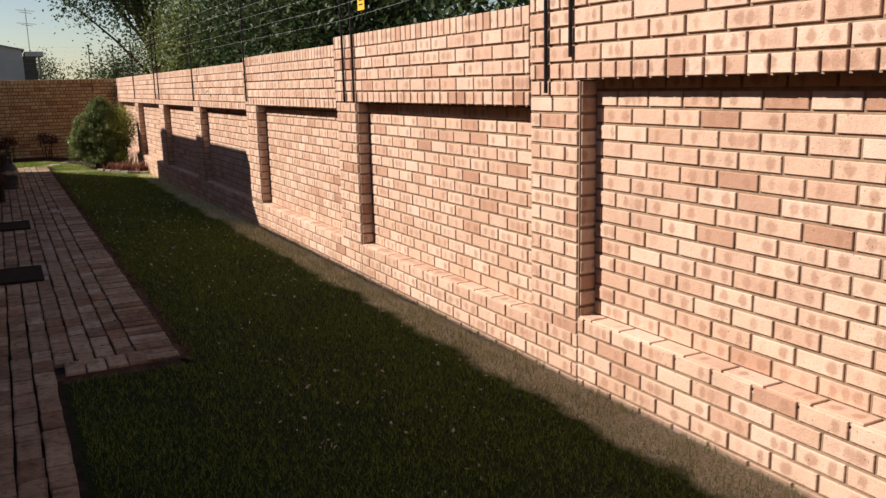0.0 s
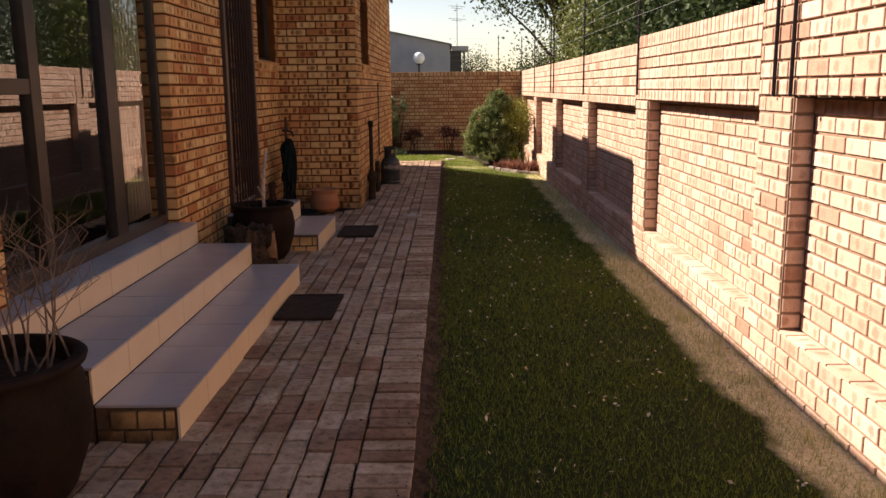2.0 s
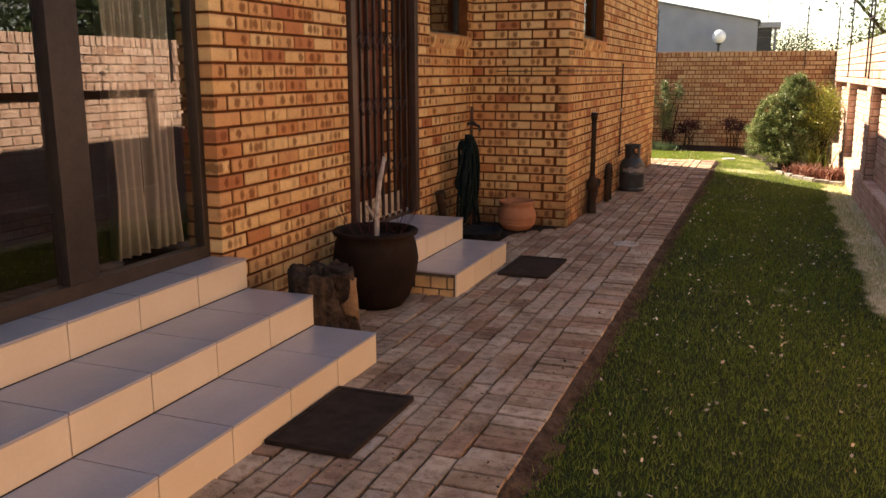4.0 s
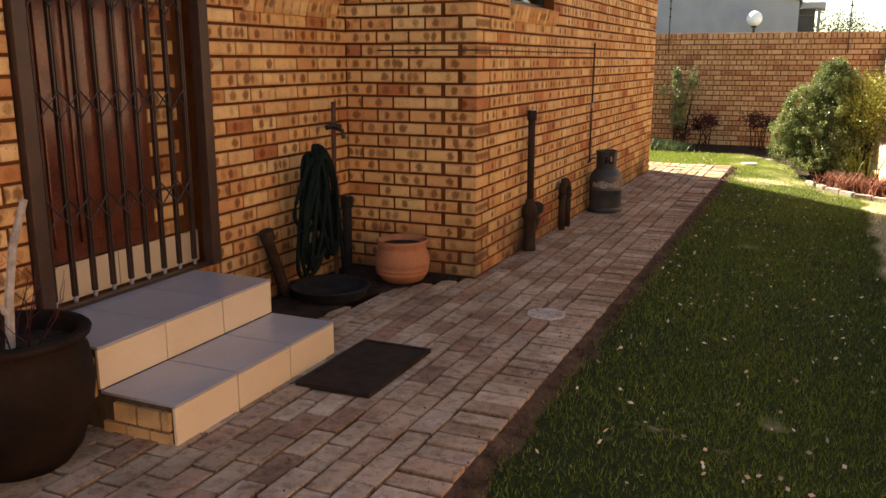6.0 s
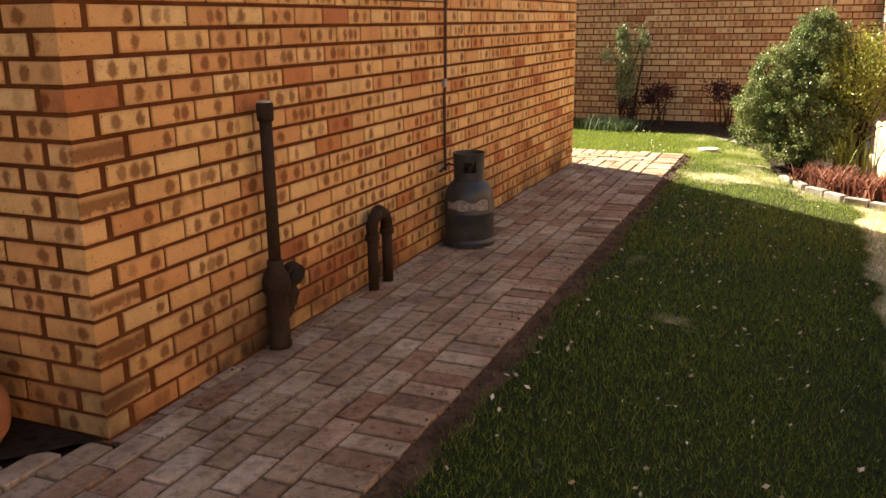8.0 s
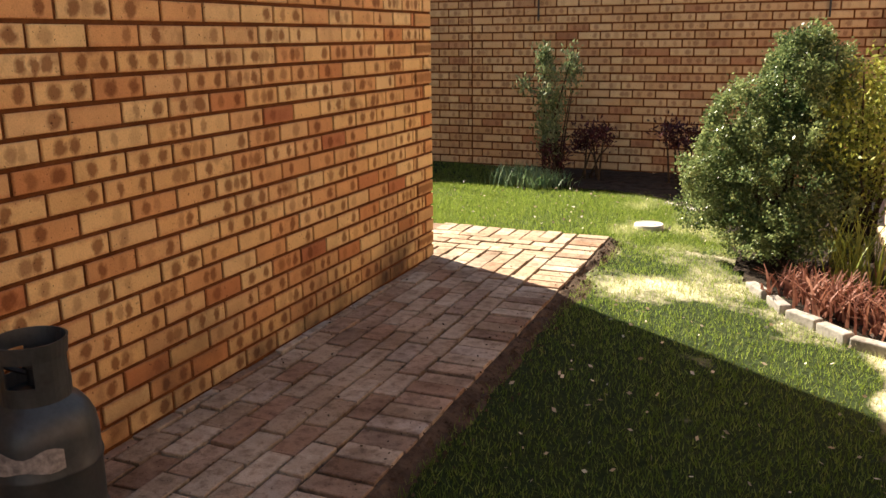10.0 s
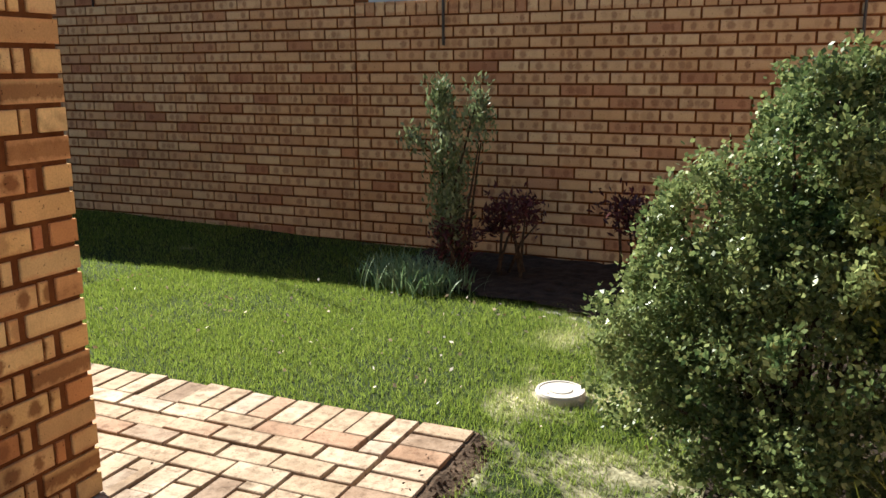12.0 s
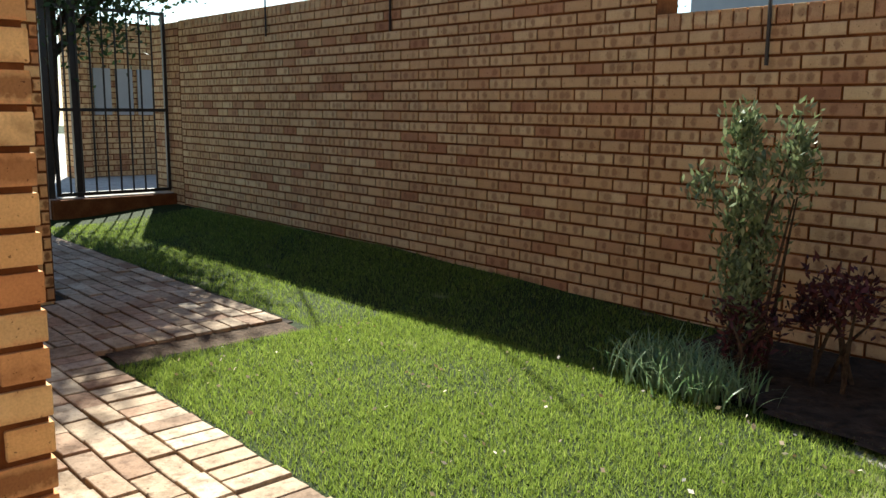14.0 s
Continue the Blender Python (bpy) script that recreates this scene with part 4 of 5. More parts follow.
    part("cap", bm, pipe_paint, p)


hose_stand()


def bed_front(y):
    """Where the paving ends at the damp corner bed."""
    return -0.80 + 0.50 * ((y - 11.76) / (BY0 - 11.76)) ** 4


bm = bmesh.new()
nseg = 24
vs0 = [bm.verts.new((HX + 0.01, 11.76 + (BY0 - 11.77) * i / nseg, 0.012)) for i in range(nseg + 1)]
vs1 = [bm.verts.new((bed_front(11.76 + (BY0 - 0.02 - 11.76) * i / nseg) + 0.02 + 0.012 * math.sin(i * 2.1), 11.76 + (BY0 - 0.02 - 11.76) * i / nseg, 0.006)) for i in range(nseg + 1)]
for i in range(nseg):
    bm.faces.new((vs0[i], vs1[i], vs1[i + 1], vs0[i + 1]))
tagged(part("soil_bed", bm, darksoil), "dark damp soil patch in the corner by the wall", "", "", "structure")


def drain_vent(x, y):
    t = thing("gully_pipe", (x, y, 0), "brown waste pipe standing on a gully against the house wall", "pipe")
    bm = bmesh.new()
    tube(bm, [(x, y, 0.36), (x, y, 1.0)], 0.027, 14)
    part("pipe", bm, pipe_paint, t, smooth=True)
    bm = bmesh.new()
    lathe(bm, [(0.034, 1.0), (0.036, 1.02), (0.036, 1.07), (0.03, 1.075)], (x, y, 0), 16)
    part("cap", bm, pipe_paint, t, smooth=True)
    bm = bmesh.new()
    lathe(bm, [(0.028, 1.0755), (0.026, 1.082), (0.01, 1.085)], (x, y, 0), 14)
    part("cap_disc", bm, concrete, t, "pale disc on the cap")
    bm = bmesh.new()
    lathe(bm, [(0.050, 0), (0.052, 0.03), (0.047, 0.035), (0.047, 0.24), (0.060, 0.265), (0.062, 0.31), (0.052, 0.345), (0.036, 0.37), (0.035, 0.40), (0.03, 0.405)], (x, y, 0), 20)
    part("gully", bm, pipe_paint, t, smooth=True)
    bm = bmesh.new()
    tube(bm, [(x, y, 0.12), (x + 0.01, y + 0.05, 0.17), (x + 0.02, y + 0.085, 0.24), (x + 0.025, y + 0.09, 0.30)], 0.036, 12)
    part("inlet", bm, pipe_paint, t, smooth=True)
    bm = bmesh.new()
    tube(bm, [(x + 0.01, y + 0.09, 0.325), (x + 0.052, y + 0.075, 0.318)], 0.052, 18)
    part("lid", bm, pipe_paint, t, smooth=False)
    # flat black disc just proud of the lid, no hollow behind it
    bm = bmesh.new()
    tube(bm, [(x + 0.0525, y + 0.075, 0.318), (x + 0.056, y + 0.074, 0.3175)], 0.032, 18)
    part("lid_disc", bm, plastic_blk, t, "flat dark disc on the lid")


drain_vent(-0.235, 14.37)


def u_pipe(x, y):
    t = thing("bent_pipe", (x, y, 0), "short brown waste pipe with two legs by the wall", "pipe")
    for name, pts, r in (("pipe", [(x, y - 0.085, -0.02), (x, y - 0.085, 0.30)], 0.029), ("pipe", [(x, y + 0.085, -0.02), (x, y + 0.085, 0.30)], 0.029),
                         ("bend", [(x, y - 0.085, 0.28), (x, y - 0.085, 0.345), (x, y - 0.06, 0.385), (x, y, 0.412), (x, y + 0.06, 0.385), (x, y + 0.085, 0.345), (x, y + 0.085, 0.28)], 0.034)):
        bm = bmesh.new()
        tube(bm, pts, r, 14)
        part(name, bm, pipe_paint, t, smooth=True)
    for dy, z in ((-0.085, 0.27), (0.085, 0.27), (0.0, 0.395)):
        bm = bmesh.new()
        if z < 0.3:
            lathe(bm, [(0.036, 0.0), (0.039, 0.004), (0.039, 0.03), (0.035, 0.034)], (x, y + dy, z), 14)
        else:
            tube(bm, [(x, y - 0.012, 0.408), (x, y + 0.012, 0.408)], 0.039, 14)
        part("collar", bm, pipe_paint, t)


u_pipe(-0.235, 15.35)


def gas_bottle(x, y):
    t = thing("gas_bottle", (x, y, 0), "grey steel gas bottle with worn label, beside the house wall", "gas bottle")
    bm = bmesh.new()
    prof = [(0.150, 0.035), (0.157, 0.05), (0.158, 0.12), (0.158, 0.205), (0.163, 0.213), (0.163, 0.222), (0.158, 0.23), (0.158, 0.305), (0.153, 0.335), (0.141, 0.365), (0.12, 0.395), (0.098, 0.415), (0.088, 0.43), (0.02, 0.44)]
    lathe(bm, prof, (x, y, 0), 40)
    part("tank", bm, gas_paint, t, smooth=True)
    bm = bmesh.new()
    lathe(bm, [(0.150, 0.0), (0.168, 0.005), (0.168, 0.03), (0.157, 0.05), (0.150, 0.04)], (x, y, 0), 32, False)
    part("foot_ring", bm, gas_paint, t)
    bm = bmesh.new()
    n = 36
    rows = [[bm.verts.new((x + (0.098 + 0.12 * max(0, z - 0.54)) * math.cos(2 * math.pi * i / n), y + (0.098 + 0.12 * max(0, z - 0.54)) * math.sin(2 * math.pi * i / n), z)) for i in range(n)] for z in (0.415, 0.47, 0.54, 0.59)]
    for k in range(3):
        for i in range(n):
            if k == 1 and i % 12 in (3, 4, 5, 6, 7):
                continue
            bm.faces.new((rows[k][i], rows[k][(i + 1) % n], rows[k + 1][(i + 1) % n], rows[k + 1][i]))
    ring = part("collar", bm, gas_paint, t)
    ring.modifiers.new("solid", "SOLIDIFY").thickness = 0.006
    bm = bmesh.new()
    lathe(bm, [(0.018, 0.45), (0.018, 0.50), (0.028, 0.505), (0.028, 0.53), (0.01, 0.535)], (x, y, 0), 14)
    tube(bm, [(x, y, 0.48), (x - 0.05, y - 0.03, 0.50), (x - 0.12, y - 0.05, 0.52), (BX - x + x + 0.03, y - 0.09, 0.47)], 0.008, 6)
    part("valve", bm, black_steel, t)
    bm = bmesh.new()
    rng = random.Random(3)
    for i in range(14):
        a0, a1 = -2.2 + i * 0.13, -2.2 + (i + 1) * 0.13
        j0, j1 = (0.006 * math.sin(i * 0.9), 0.006 * math.sin((i + 1) * 0.9))
        v = [bm.verts.new((x + 0.1605 * math.cos(a), y + 0.1605 * math.sin(a), z)) for a, z in ((a0, 0.245 + j0), (a1, 0.245 + j1), (a1, 0.302 - j1 * 2), (a0, 0.302 - j0 * 2))]
        bm.faces.new(v)
    part("sticker", bm, label_mat, t, "torn pale paper label")


gas_bottle(-0.115, 16.37)

# copper gas line and conduit up the wall
cond = thing("gas_pipe", (BX, 16.47, 0.5), "thin dark pipe fixed up the house wall to the gas bottle", "pipe")
bm = bmesh.new()
tube(bm, [(BX + 0.02, 16.40, 0.46), (BX + 0.02, 16.40, 0.95), (BX + 0.02, 16.42, 1.0), (BX + 0.02, 16.44, 1.6)], 0.009, 8)
part("pipe", bm, rust, cond)
part("clip", boxes((BX + 0.012, BX + 0.032, 16.385, 16.42, 0.99, 1.04)), metal_galv, cond, "small pale pipe clip")
rail = thing("wall_cable", (BX, 15.0, 1.5), "dark cable running along a brick joint round the house corner", "cable")
bm = bmesh.new()
tube(bm, [(HX + 0.25, BY0 - 0.014, 1.505), (BX + 0.014, BY0 - 0.014, 1.505), (BX + 0.014, 16.44, 1.505)], 0.0055, 6)
part("cable", bm, rust, rail)


def cover(name, at, r, label, rim=0.02):
    t = thing(name, at, label, "drain cover")
    bm = bmesh.new()
    lathe(bm, [(r, -0.02), (r, rim * 0.7), (r * 0.96, rim), (r * 0.86, rim), (r * 0.84, rim - 0.004), (r * 0.5, rim - 0.003), (r * 0.48, rim + 0.001), (r * 0.4, rim + 0.001), (0.01, rim)], at, 40)
    part("lid", bm, concrete, t)
    return t


c1 = cover("drain_cover", (0.385, 12.80, -0.012), 0.112, "round pale concrete drain cover in the paving")
bm = bmesh.new()
for k in range(5):
    a = k * 0.63
    box(bm, -0.09, 0.09, -0.006, 0.006, 0.018, 0.028, Matrix.Translation((0.385, 12.80, -0.016)) @ Matrix.Rotation(a, 4, "Z"))
part("ribs", bm, concrete, c1)
cover("drain_cover", (0.86, 21.24, -0.05), 0.112, "round white concrete drain cover raised on the lawn", 0.035)

# ---- electric fence on the garden wall ----
fence = thing("electric_fence", (WX, 10, 1.9), "black electric fence posts with thin wires on the garden walls", "fence")


def fence_post(at, height, lean=(0, 0), inset=(-0.02, 0)):
    x, y, z = at
    bm = bmesh.new()
    tube(bm, [(x, y, z), (x, y, z + height * 0.5), (x + lean[0], y + lean[1], z + height)], 0.011, 6)
    for k in range(6):
        q = z + 0.62 + k * 0.13
        if q < z + height:
            tube(bm, [(x - 0.02, y, q), (x + 0.02, y, q)], 0.014, 6)
    return part("post", bm, black_steel, fence)


ports = [(0.9, 1.66), (4.28, 1.52), (4.05, 1.71), (7.43, 1.44), (7.2, 1.44), (10.8, 1.42), (14.0, 1.40), (17.2, 1.40), (17.6, 1.42), (20.4, 1.40), (23.5, 1.45)]
for y, z in ports:
    fence_post((WX - 0.03, y, z), 1.25)
for x, z in ((2.06, 1.55), (-0.80, 1.56), (-4.25, 1.95), (-6.33, 2.02), (-1.62, 2.0)):
    fence_post((x, FARY - 0.03, z), 1.2)
for k in range(5):
    q = 2.14 + k * 0.13
    bm = bmesh.new()
    tube(bm, [(WX - 0.045, 0.5, q + 0.2), (WX - 0.045, 4.28, q + 0.1), (WX - 0.045, 7.43, q), (WX - 0.045, 23.5, q)], 0.0011, 3)
    part("wire", bm, metal_galv, fence, "thin steel fence wire")
    bm = bmesh.new()
    tube(bm, [(WX, FARY - 0.045, q + 0.02), (FJ, FARY - 0.045, q + 0.02)], 0.0011, 3)
    part("wire", bm, metal_galv, fence, "thin steel fence wire")
sign = thing("warning_sign", (WX - 0.05, 7.0, 2.2), "small yellow warning sign on the electric fence", "sign")
part("plate", boxes((WX - 0.053, WX - 0.049, 6.83, 6.97, 2.19, 2.36)), yellow, sign)
part("print_bars", boxes((WX - 0.0555, WX - 0.0535, 6.85, 6.95, 2.30, 2.315), (WX - 0.0555, WX - 0.0535, 6.86, 6.94, 2.265, 2.275), (WX - 0.0555, WX - 0.0535, 6.86, 6.94, 2.23, 2.24)), ink, sign)

# globe lamp on the far wall
LX, LY = -0.27, 35.5
lamp = thing("globe_lamp", (LX, LY, 0), "white globe lamp on a dark pole beside the grey building", "lamp")
bm = bmesh.new()
lathe(bm, [(0.06, -0.15), (0.035, 0.2), (0.035, 2.36), (0.08, 2.38), (0.08, 2.44)], (LX, LY, 0), 12)
part("pole", bm, black_steel, lamp)
bm = bmesh.new()
bmesh.ops.create_uvsphere(bm, u_segments=24, v_segments=16, radius=0.22, matrix=Matrix.Translation((LX, LY, 2.64)))
part("globe", bm, globe_mat, lamp, smooth=True)

# ---- metal garden gate at the end ----
GTX = -8.8
ggate = thing("garden_gate", (GTX, 23.1, 0.1), "black steel bar gate in the opening beyond the lawn", "gate")
part("gate_frame", boxes((GTX - 0.02, GTX + 0.02, 22.4, 22.44, 0.22, 2.44), (GTX - 0.02, GTX + 0.02, 23.76, 23.80, 0.22, 2.44), (GTX - 0.02, GTX + 0.02, 22.44, 23.76, 2.40, 2.44),
                         (GTX - 0.02, GTX + 0.02, 22.44, 23.76, 0.22, 0.26), (GTX - 0.02, GTX + 0.02, 22.44, 23.76, 1.22, 1.26)), black_steel, ggate)
for i in range(8):
    y = 22.56 + i * 0.152
    bm = bmesh.new()
    tube(bm, [(GTX, y, 0.26), (GTX, y, 2.40)], 0.012, 6)
    part("bar", bm, black_steel, ggate)
part("side_post", boxes((GTX - 0.03, GTX + 0.03, 22.30, 22.37, -0.1, 2.5)), black_steel, ggate)
part("side_post", boxes((GTX - 0.10, GTX - 0.03, 22.64, 22.72, 0.0, 2.5)), black_steel, ggate)
part("gate_step", boxes((GTX + 0.055, GTX + 0.15, 22.3, 23.81, -0.1, 0.19)), mortar, ggate, "dark brick step under the gate")
thresh = tagged(part("pavement", boxes((-14, GTX + 0.05, 20, 27, -0.05, 0.20)), concrete), "raised concrete path beyond the gate", "", "", "structure")
wall_gate = tagged(new("wall_gate"), "brick gate pillars and screen wall beyond the gate", "wall", "", "structure")
part("core", boxes((-9.3, -8.46, FARY + 0.0, FARY + 0.3, -0.3, 2.3), (-11.9, -11.6, 23.78, 27, 0.2, 2.55), (-11.9, -11.45, 23.53, 23.77, 0.2, 2.62)), mortar, wall_gate)
face("g", (-9.3, FARY), (-8.46, FARY), -COURSE, 2.3, (0, -1))
face("g", (-11.6, 23.78), (-11.6, 27), 0.2, 2.5, (1, 0))
face("g", (-11.45, 23.53), (-11.45, 23.77), 0.2, 2.6, (1, 0))
face("g", (-11.9, 23.53), (-11.45, 23.53), 0.2, 2.6, (0, -1))
for y in (23.88, 24.22, 24.56, 24.90, 25.24):
    part("panel", boxes((-11.58, -11.55, y, y + 0.26, 1.15, 1.85)), render_grey, wall_gate)

# veranda pillar on the north side of the house
pillar = tagged(new("wall_pillar"), "square golden face-brick veranda pillar on the paving", "pillar", "", "structure")
part("core", boxes((-4.66, -4.24, 20.50, 20.92, -0.2, 2.5)), mortar, pillar)
face("p", (-4.66, 20.50), (-4.24, 20.50), -COURSE, top_z, (0, -1), end=(0.12, 0.24), shift=0.06)
corner("p", (-4.24, 20.50), -1, 1, -COURSE, top_z)
face("p", (-4.24, 20.50), (-4.24, 20.92), -COURSE, top_z, (1, 0), start=(0.24, 0.12))

# ---- neighbour's building ----
nb = thing("neighbour_building", (-4, 36, 0), "low grey plastered building with a flat dark-edged roof behind the wall", "building")
bm = bmesh.new()
for x0, x1 in ((-9, 0.9),):
    v = box(bm, x0, x1, 36, 44, 0, 3.0)
    for q in v:
        if q.co.z > 1:
            q.co.z = 3.14 + (0.9 - q.co.x) * 0.21
part("wall", bm, render_grey, nb)
bm = bmesh.new()
for q in box(bm, -9.1, 0.98, 35.9, 44, 0, 0.05):
    q.co.z += 3.145 + (0.9 - q.co.x) * 0.21
part("roof", bm, roof_dark, nb)
part("canopy", boxes((0.98, 1.62, 36.1, 38, 2.93, 3.10)), render_grey, nb, bevel=0.01)
part("window", boxes((0.905, 1.35, 36.3, 36.4, 1.7, 2.92)), ink, nb)
part("post", boxes((1.42, 1.5, 36.2, 36.3, 0, 2.93)), roof_dark, nb)
ant = thing("antenna", (1.25, 37, 3.1), "thin metal television antenna on the neighbouring roof", "antenna")
bm = bmesh.new()
tube(bm, [(1.2, 37, 3.0), (1.2, 37, 4.75)], 0.018, 6)
for z, w in ((4.68, 0.32), (4.6, 0.22), (4.2, 0.34), (4.14, 0.2)):
    tube(bm, [(1.2 - w, 37, z), (1.2 + w, 37, z - 0.05)], 0.01, 4)
part("mast", bm, metal_galv, ant)


# ---- plants ----
def leaves(centres, size, rng, up=0.3, aspect=0.5, droop=0.0):
    """Small folded quads at centres, turned at random."""
    n = len(centres)
    d = rng.normal(size=(n, 3))
    d[:, 2] = np.abs(d[:, 2]) * up * 2 + up - droop
    d /= np.linalg.norm(d, axis=1)[:, None]
    s = np.cross(d, rng.normal(size=(n, 3)))
    s /= np.linalg.norm(s, axis=1)[:, None]
    L = size * rng.uniform(0.6, 1.25, (n, 1))
    W = L * aspect
    a = centres
    verts = np.stack([a, a + d * L * 0.5 + s * W * 0.5, a + d * L, a + d * L * 0.5 - s * W * 0.5], 1).reshape(-1, 3)
    faces = np.arange(n * 4).reshape(n, 4)
    return verts, faces


def clumps(centre, radii, count, per, spread, rng, shape=1.0, hollow=0.55):
    """Points in clumps within an uneven ellipsoid."""
    u = rng.normal(size=(count, 3))
    u /= np.linalg.norm(u, axis=1)[:, None]
    r = rng.uniform(hollow, 1.0, (count, 1)) * (1 + 0.18 * np.sin(u[:, :1] * 5 + centre[0]) * np.cos(u[:, 1:2] * 4 + u[:, 2:3] * 3))
    c = np.array(centre) + u * r * np.array(radii)
    return np.repeat(c, per, 0) + rng.normal(size=(count * per, 3)) * spread, c


def tree(name, at, height, crown, radii, count, per, leaf, mat, label, seed, trunk_r=0.16, aspect=0.55):
    rng = np.random.default_rng(seed)
    rr = random.Random(seed)
    t = thing(name, at, label, "tree")
    pts, cl = clumps(crown, radii, count, per, leaf * 2.4, rng, hollow=0.35)
    bm = bmesh.new()
    base, top = Vector(at), Vector((crown[0], crown[1], crown[2] + radii[2] * 0.4))
    mid = base.lerp(top, 0.5) + Vector((0.15, -0.1, 0))
    tube(bm, [base, base.lerp(mid, 0.5) + Vector((0.05, 0.05, 0)), mid, mid.lerp(top, 0.5), top], trunk_r, 10, 0.3)
    for k in range(26):
        c = Vector(cl[rr.randrange(len(cl))])
        s = base.lerp(top, rr.uniform(0.3, 0.85))
        m = s.lerp(c, 0.5) + Vector((rr.uniform(-0.2, 0.2), rr.uniform(-0.2, 0.2), rr.uniform(0, 0.3)))
        tube(bm, [s, m, c], trunk_r * 0.28, 6, 0.25)
    part("trunk", bm, bark, t)
    v, f = leaves(pts, leaf, rng, aspect=aspect)
    mesh_from("crown", v, f, mat, t, "stuff")
    return t


tree("garden_tree", (5.2, 11.5, -0.2), 5, (4.5, 11.5, 3.0), (1.5, 2.7, 2.2), 900, 26, 0.10, leaf_tree, "dense dark green tree behind the garden wall", 1)
tree("garden_tree", (5.6, 16.0, -0.2), 5, (4.6, 16.0, 3.0), (1.5, 3.0, 2.2), 900, 26, 0.10, leaf_tree, "dense dark green tree behind the garden wall", 2)
tree("garden_tree", (4.6, 20.6, -0.2), 3, (4.2, 20.9, 2.5), (1.1, 2.0, 1.5), 650, 26, 0.09, leaf_light, "light yellow-green leafy tree behind the garden wall", 3)
tree("garden_tree", (6.0, 6.5, -0.2), 5, (5.0, 6.8, 3.1), (1.7, 2.7, 2.3), 800, 26, 0.10, leaf_tree, "dense dark green tree behind the garden wall", 4)
tree("tall_tree", (4.6, 27.6, -0.2), 7, (3.5, 27.0, 5.4), (2.3, 2.0, 2.4), 900, 26, 0.11, leaf_tree, "tall dark tree whose crown hangs over the wall", 5, 0.2)
tree("garden_tree", (8.6, 2.5, -0.2), 5, (7.0, 2.5, 3.4), (2.4, 3.4, 2.4), 600, 22, 0.12, leaf_tree, "dense dark green tree behind the garden wall", 7)
tree("street_tree", (-9.15, 22.22, 0), 6, (-9.3, 22.9, 4.1), (1.6, 1.65, 1.9), 2300, 24, 0.09, leaf_tree, "dark leafy tree over the gate", 9, 0.21)
for i, (x, y, s) in enumerate(((6, 52, 2.0), (12, 46, 3.0), (9.5, 60, 3.0), (2, 64, 2.2), (-14, 48, 3.0))):
    tree("distant_tree", (x, y, -0.15), s * 2, (x, y, s * 1.15), (s * 1.2, s * 1.1, s * 0.75), 160, 22, 0.16, leaf_tree, "distant grey-green tree beyond the walls", 20 + i)


def bush(name, centre, radii, count, per, leaf, mat, label, seed, aspect=0.6, extra=(), spread=1.6, up=0.3, limbs=30):
    rng = np.random.default_rng(seed)
    rr = random.Random(seed)
    t = thing(name, (centre[0], centre[1], 0), label, "bush")
    pts, cl = clumps(centre, radii, count, per, leaf * spread, rng, hollow=0.45)
    allp = [pts]
    for c, r, n in extra:
        p, q = clumps(c, r, n, per, leaf * spread, rng, hollow=0.3)
        allp.append(p)
        cl = np.concatenate([cl, q])
    pts = np.concatenate(allp)
    pts = pts[pts[:, 2] > 0.0]
    bm = bmesh.new()
    for k in range(limbs):
        c = Vector(cl[rr.randrange(len(cl))])
        if c.z < 0.2:
            continue
        b = Vector((centre[0] + rr.uniform(-0.12, 0.12), centre[1] + rr.uniform(-0.12, 0.12), -0.08))
        tube(bm, [b, b.lerp(c, 0.5) + Vector((0, 0, 0.08)), c], 0.014, 5, 0.3)
    tagged(part("woody_base", bm, bark, t), kind="stuff")
    v, f = leaves(pts, leaf, rng, up=up, aspect=aspect)
    mesh_from("foliage", v, f, mat, t, "stuff")
    return t


BODY = [((1.80, 20.75, 0.40), (0.52, 0.56, 0.46)), ((1.90, 20.85, 0.92), (0.30, 0.34, 0.38)), ((1.58, 20.72, 0.70), (0.26, 0.28, 0.30)), ((1.36, 20.75, 0.36), (0.24, 0.30, 0.30))]
srng = random.Random(61)
shoots = []
for k in range(120):
    c, q = BODY[srng.choice((0, 1, 1, 2, 2, 3))]
    a, e = srng.uniform(0, 6.283), srng.uniform(0.0, 1.4)
    u = (math.cos(a) * math.cos(e), math.sin(a) * math.cos(e), math.sin(e))
    ln = srng.uniform(0.05, 0.11)
    shoots.append((tuple(c[i] + u[i] * q[i] * 1.04 + (0.05 if i == 2 else 0) for i in range(3)), (0.014, 0.014, ln), 4))
bush("big_bush", BODY[0][0], BODY[0][1], 620, 36, 0.024, leaf_bush, "large dense dark green bush with small round leaves beside the lawn", 31, 0.72,
     extra=((*BODY[1], 330), (*BODY[2], 170), (*BODY[3], 170), ((1.90, 20.86, 1.30), (0.09, 0.10, 0.20), 26), ((2.06, 20.95, 1.12), (0.12, 0.15, 0.2), 40),
            ((1.85, 20.5, 0.12), (0.5, 0.45, 0.22), 200), *shoots), spread=1.0)
bush("yellow_bush", (2.28, 20.9, 0.75), (0.33, 0.6, 0.5), 260, 22, 0.045, leaf_yellow, "yellow-green leafy bush beside the garden wall", 32, 0.4)
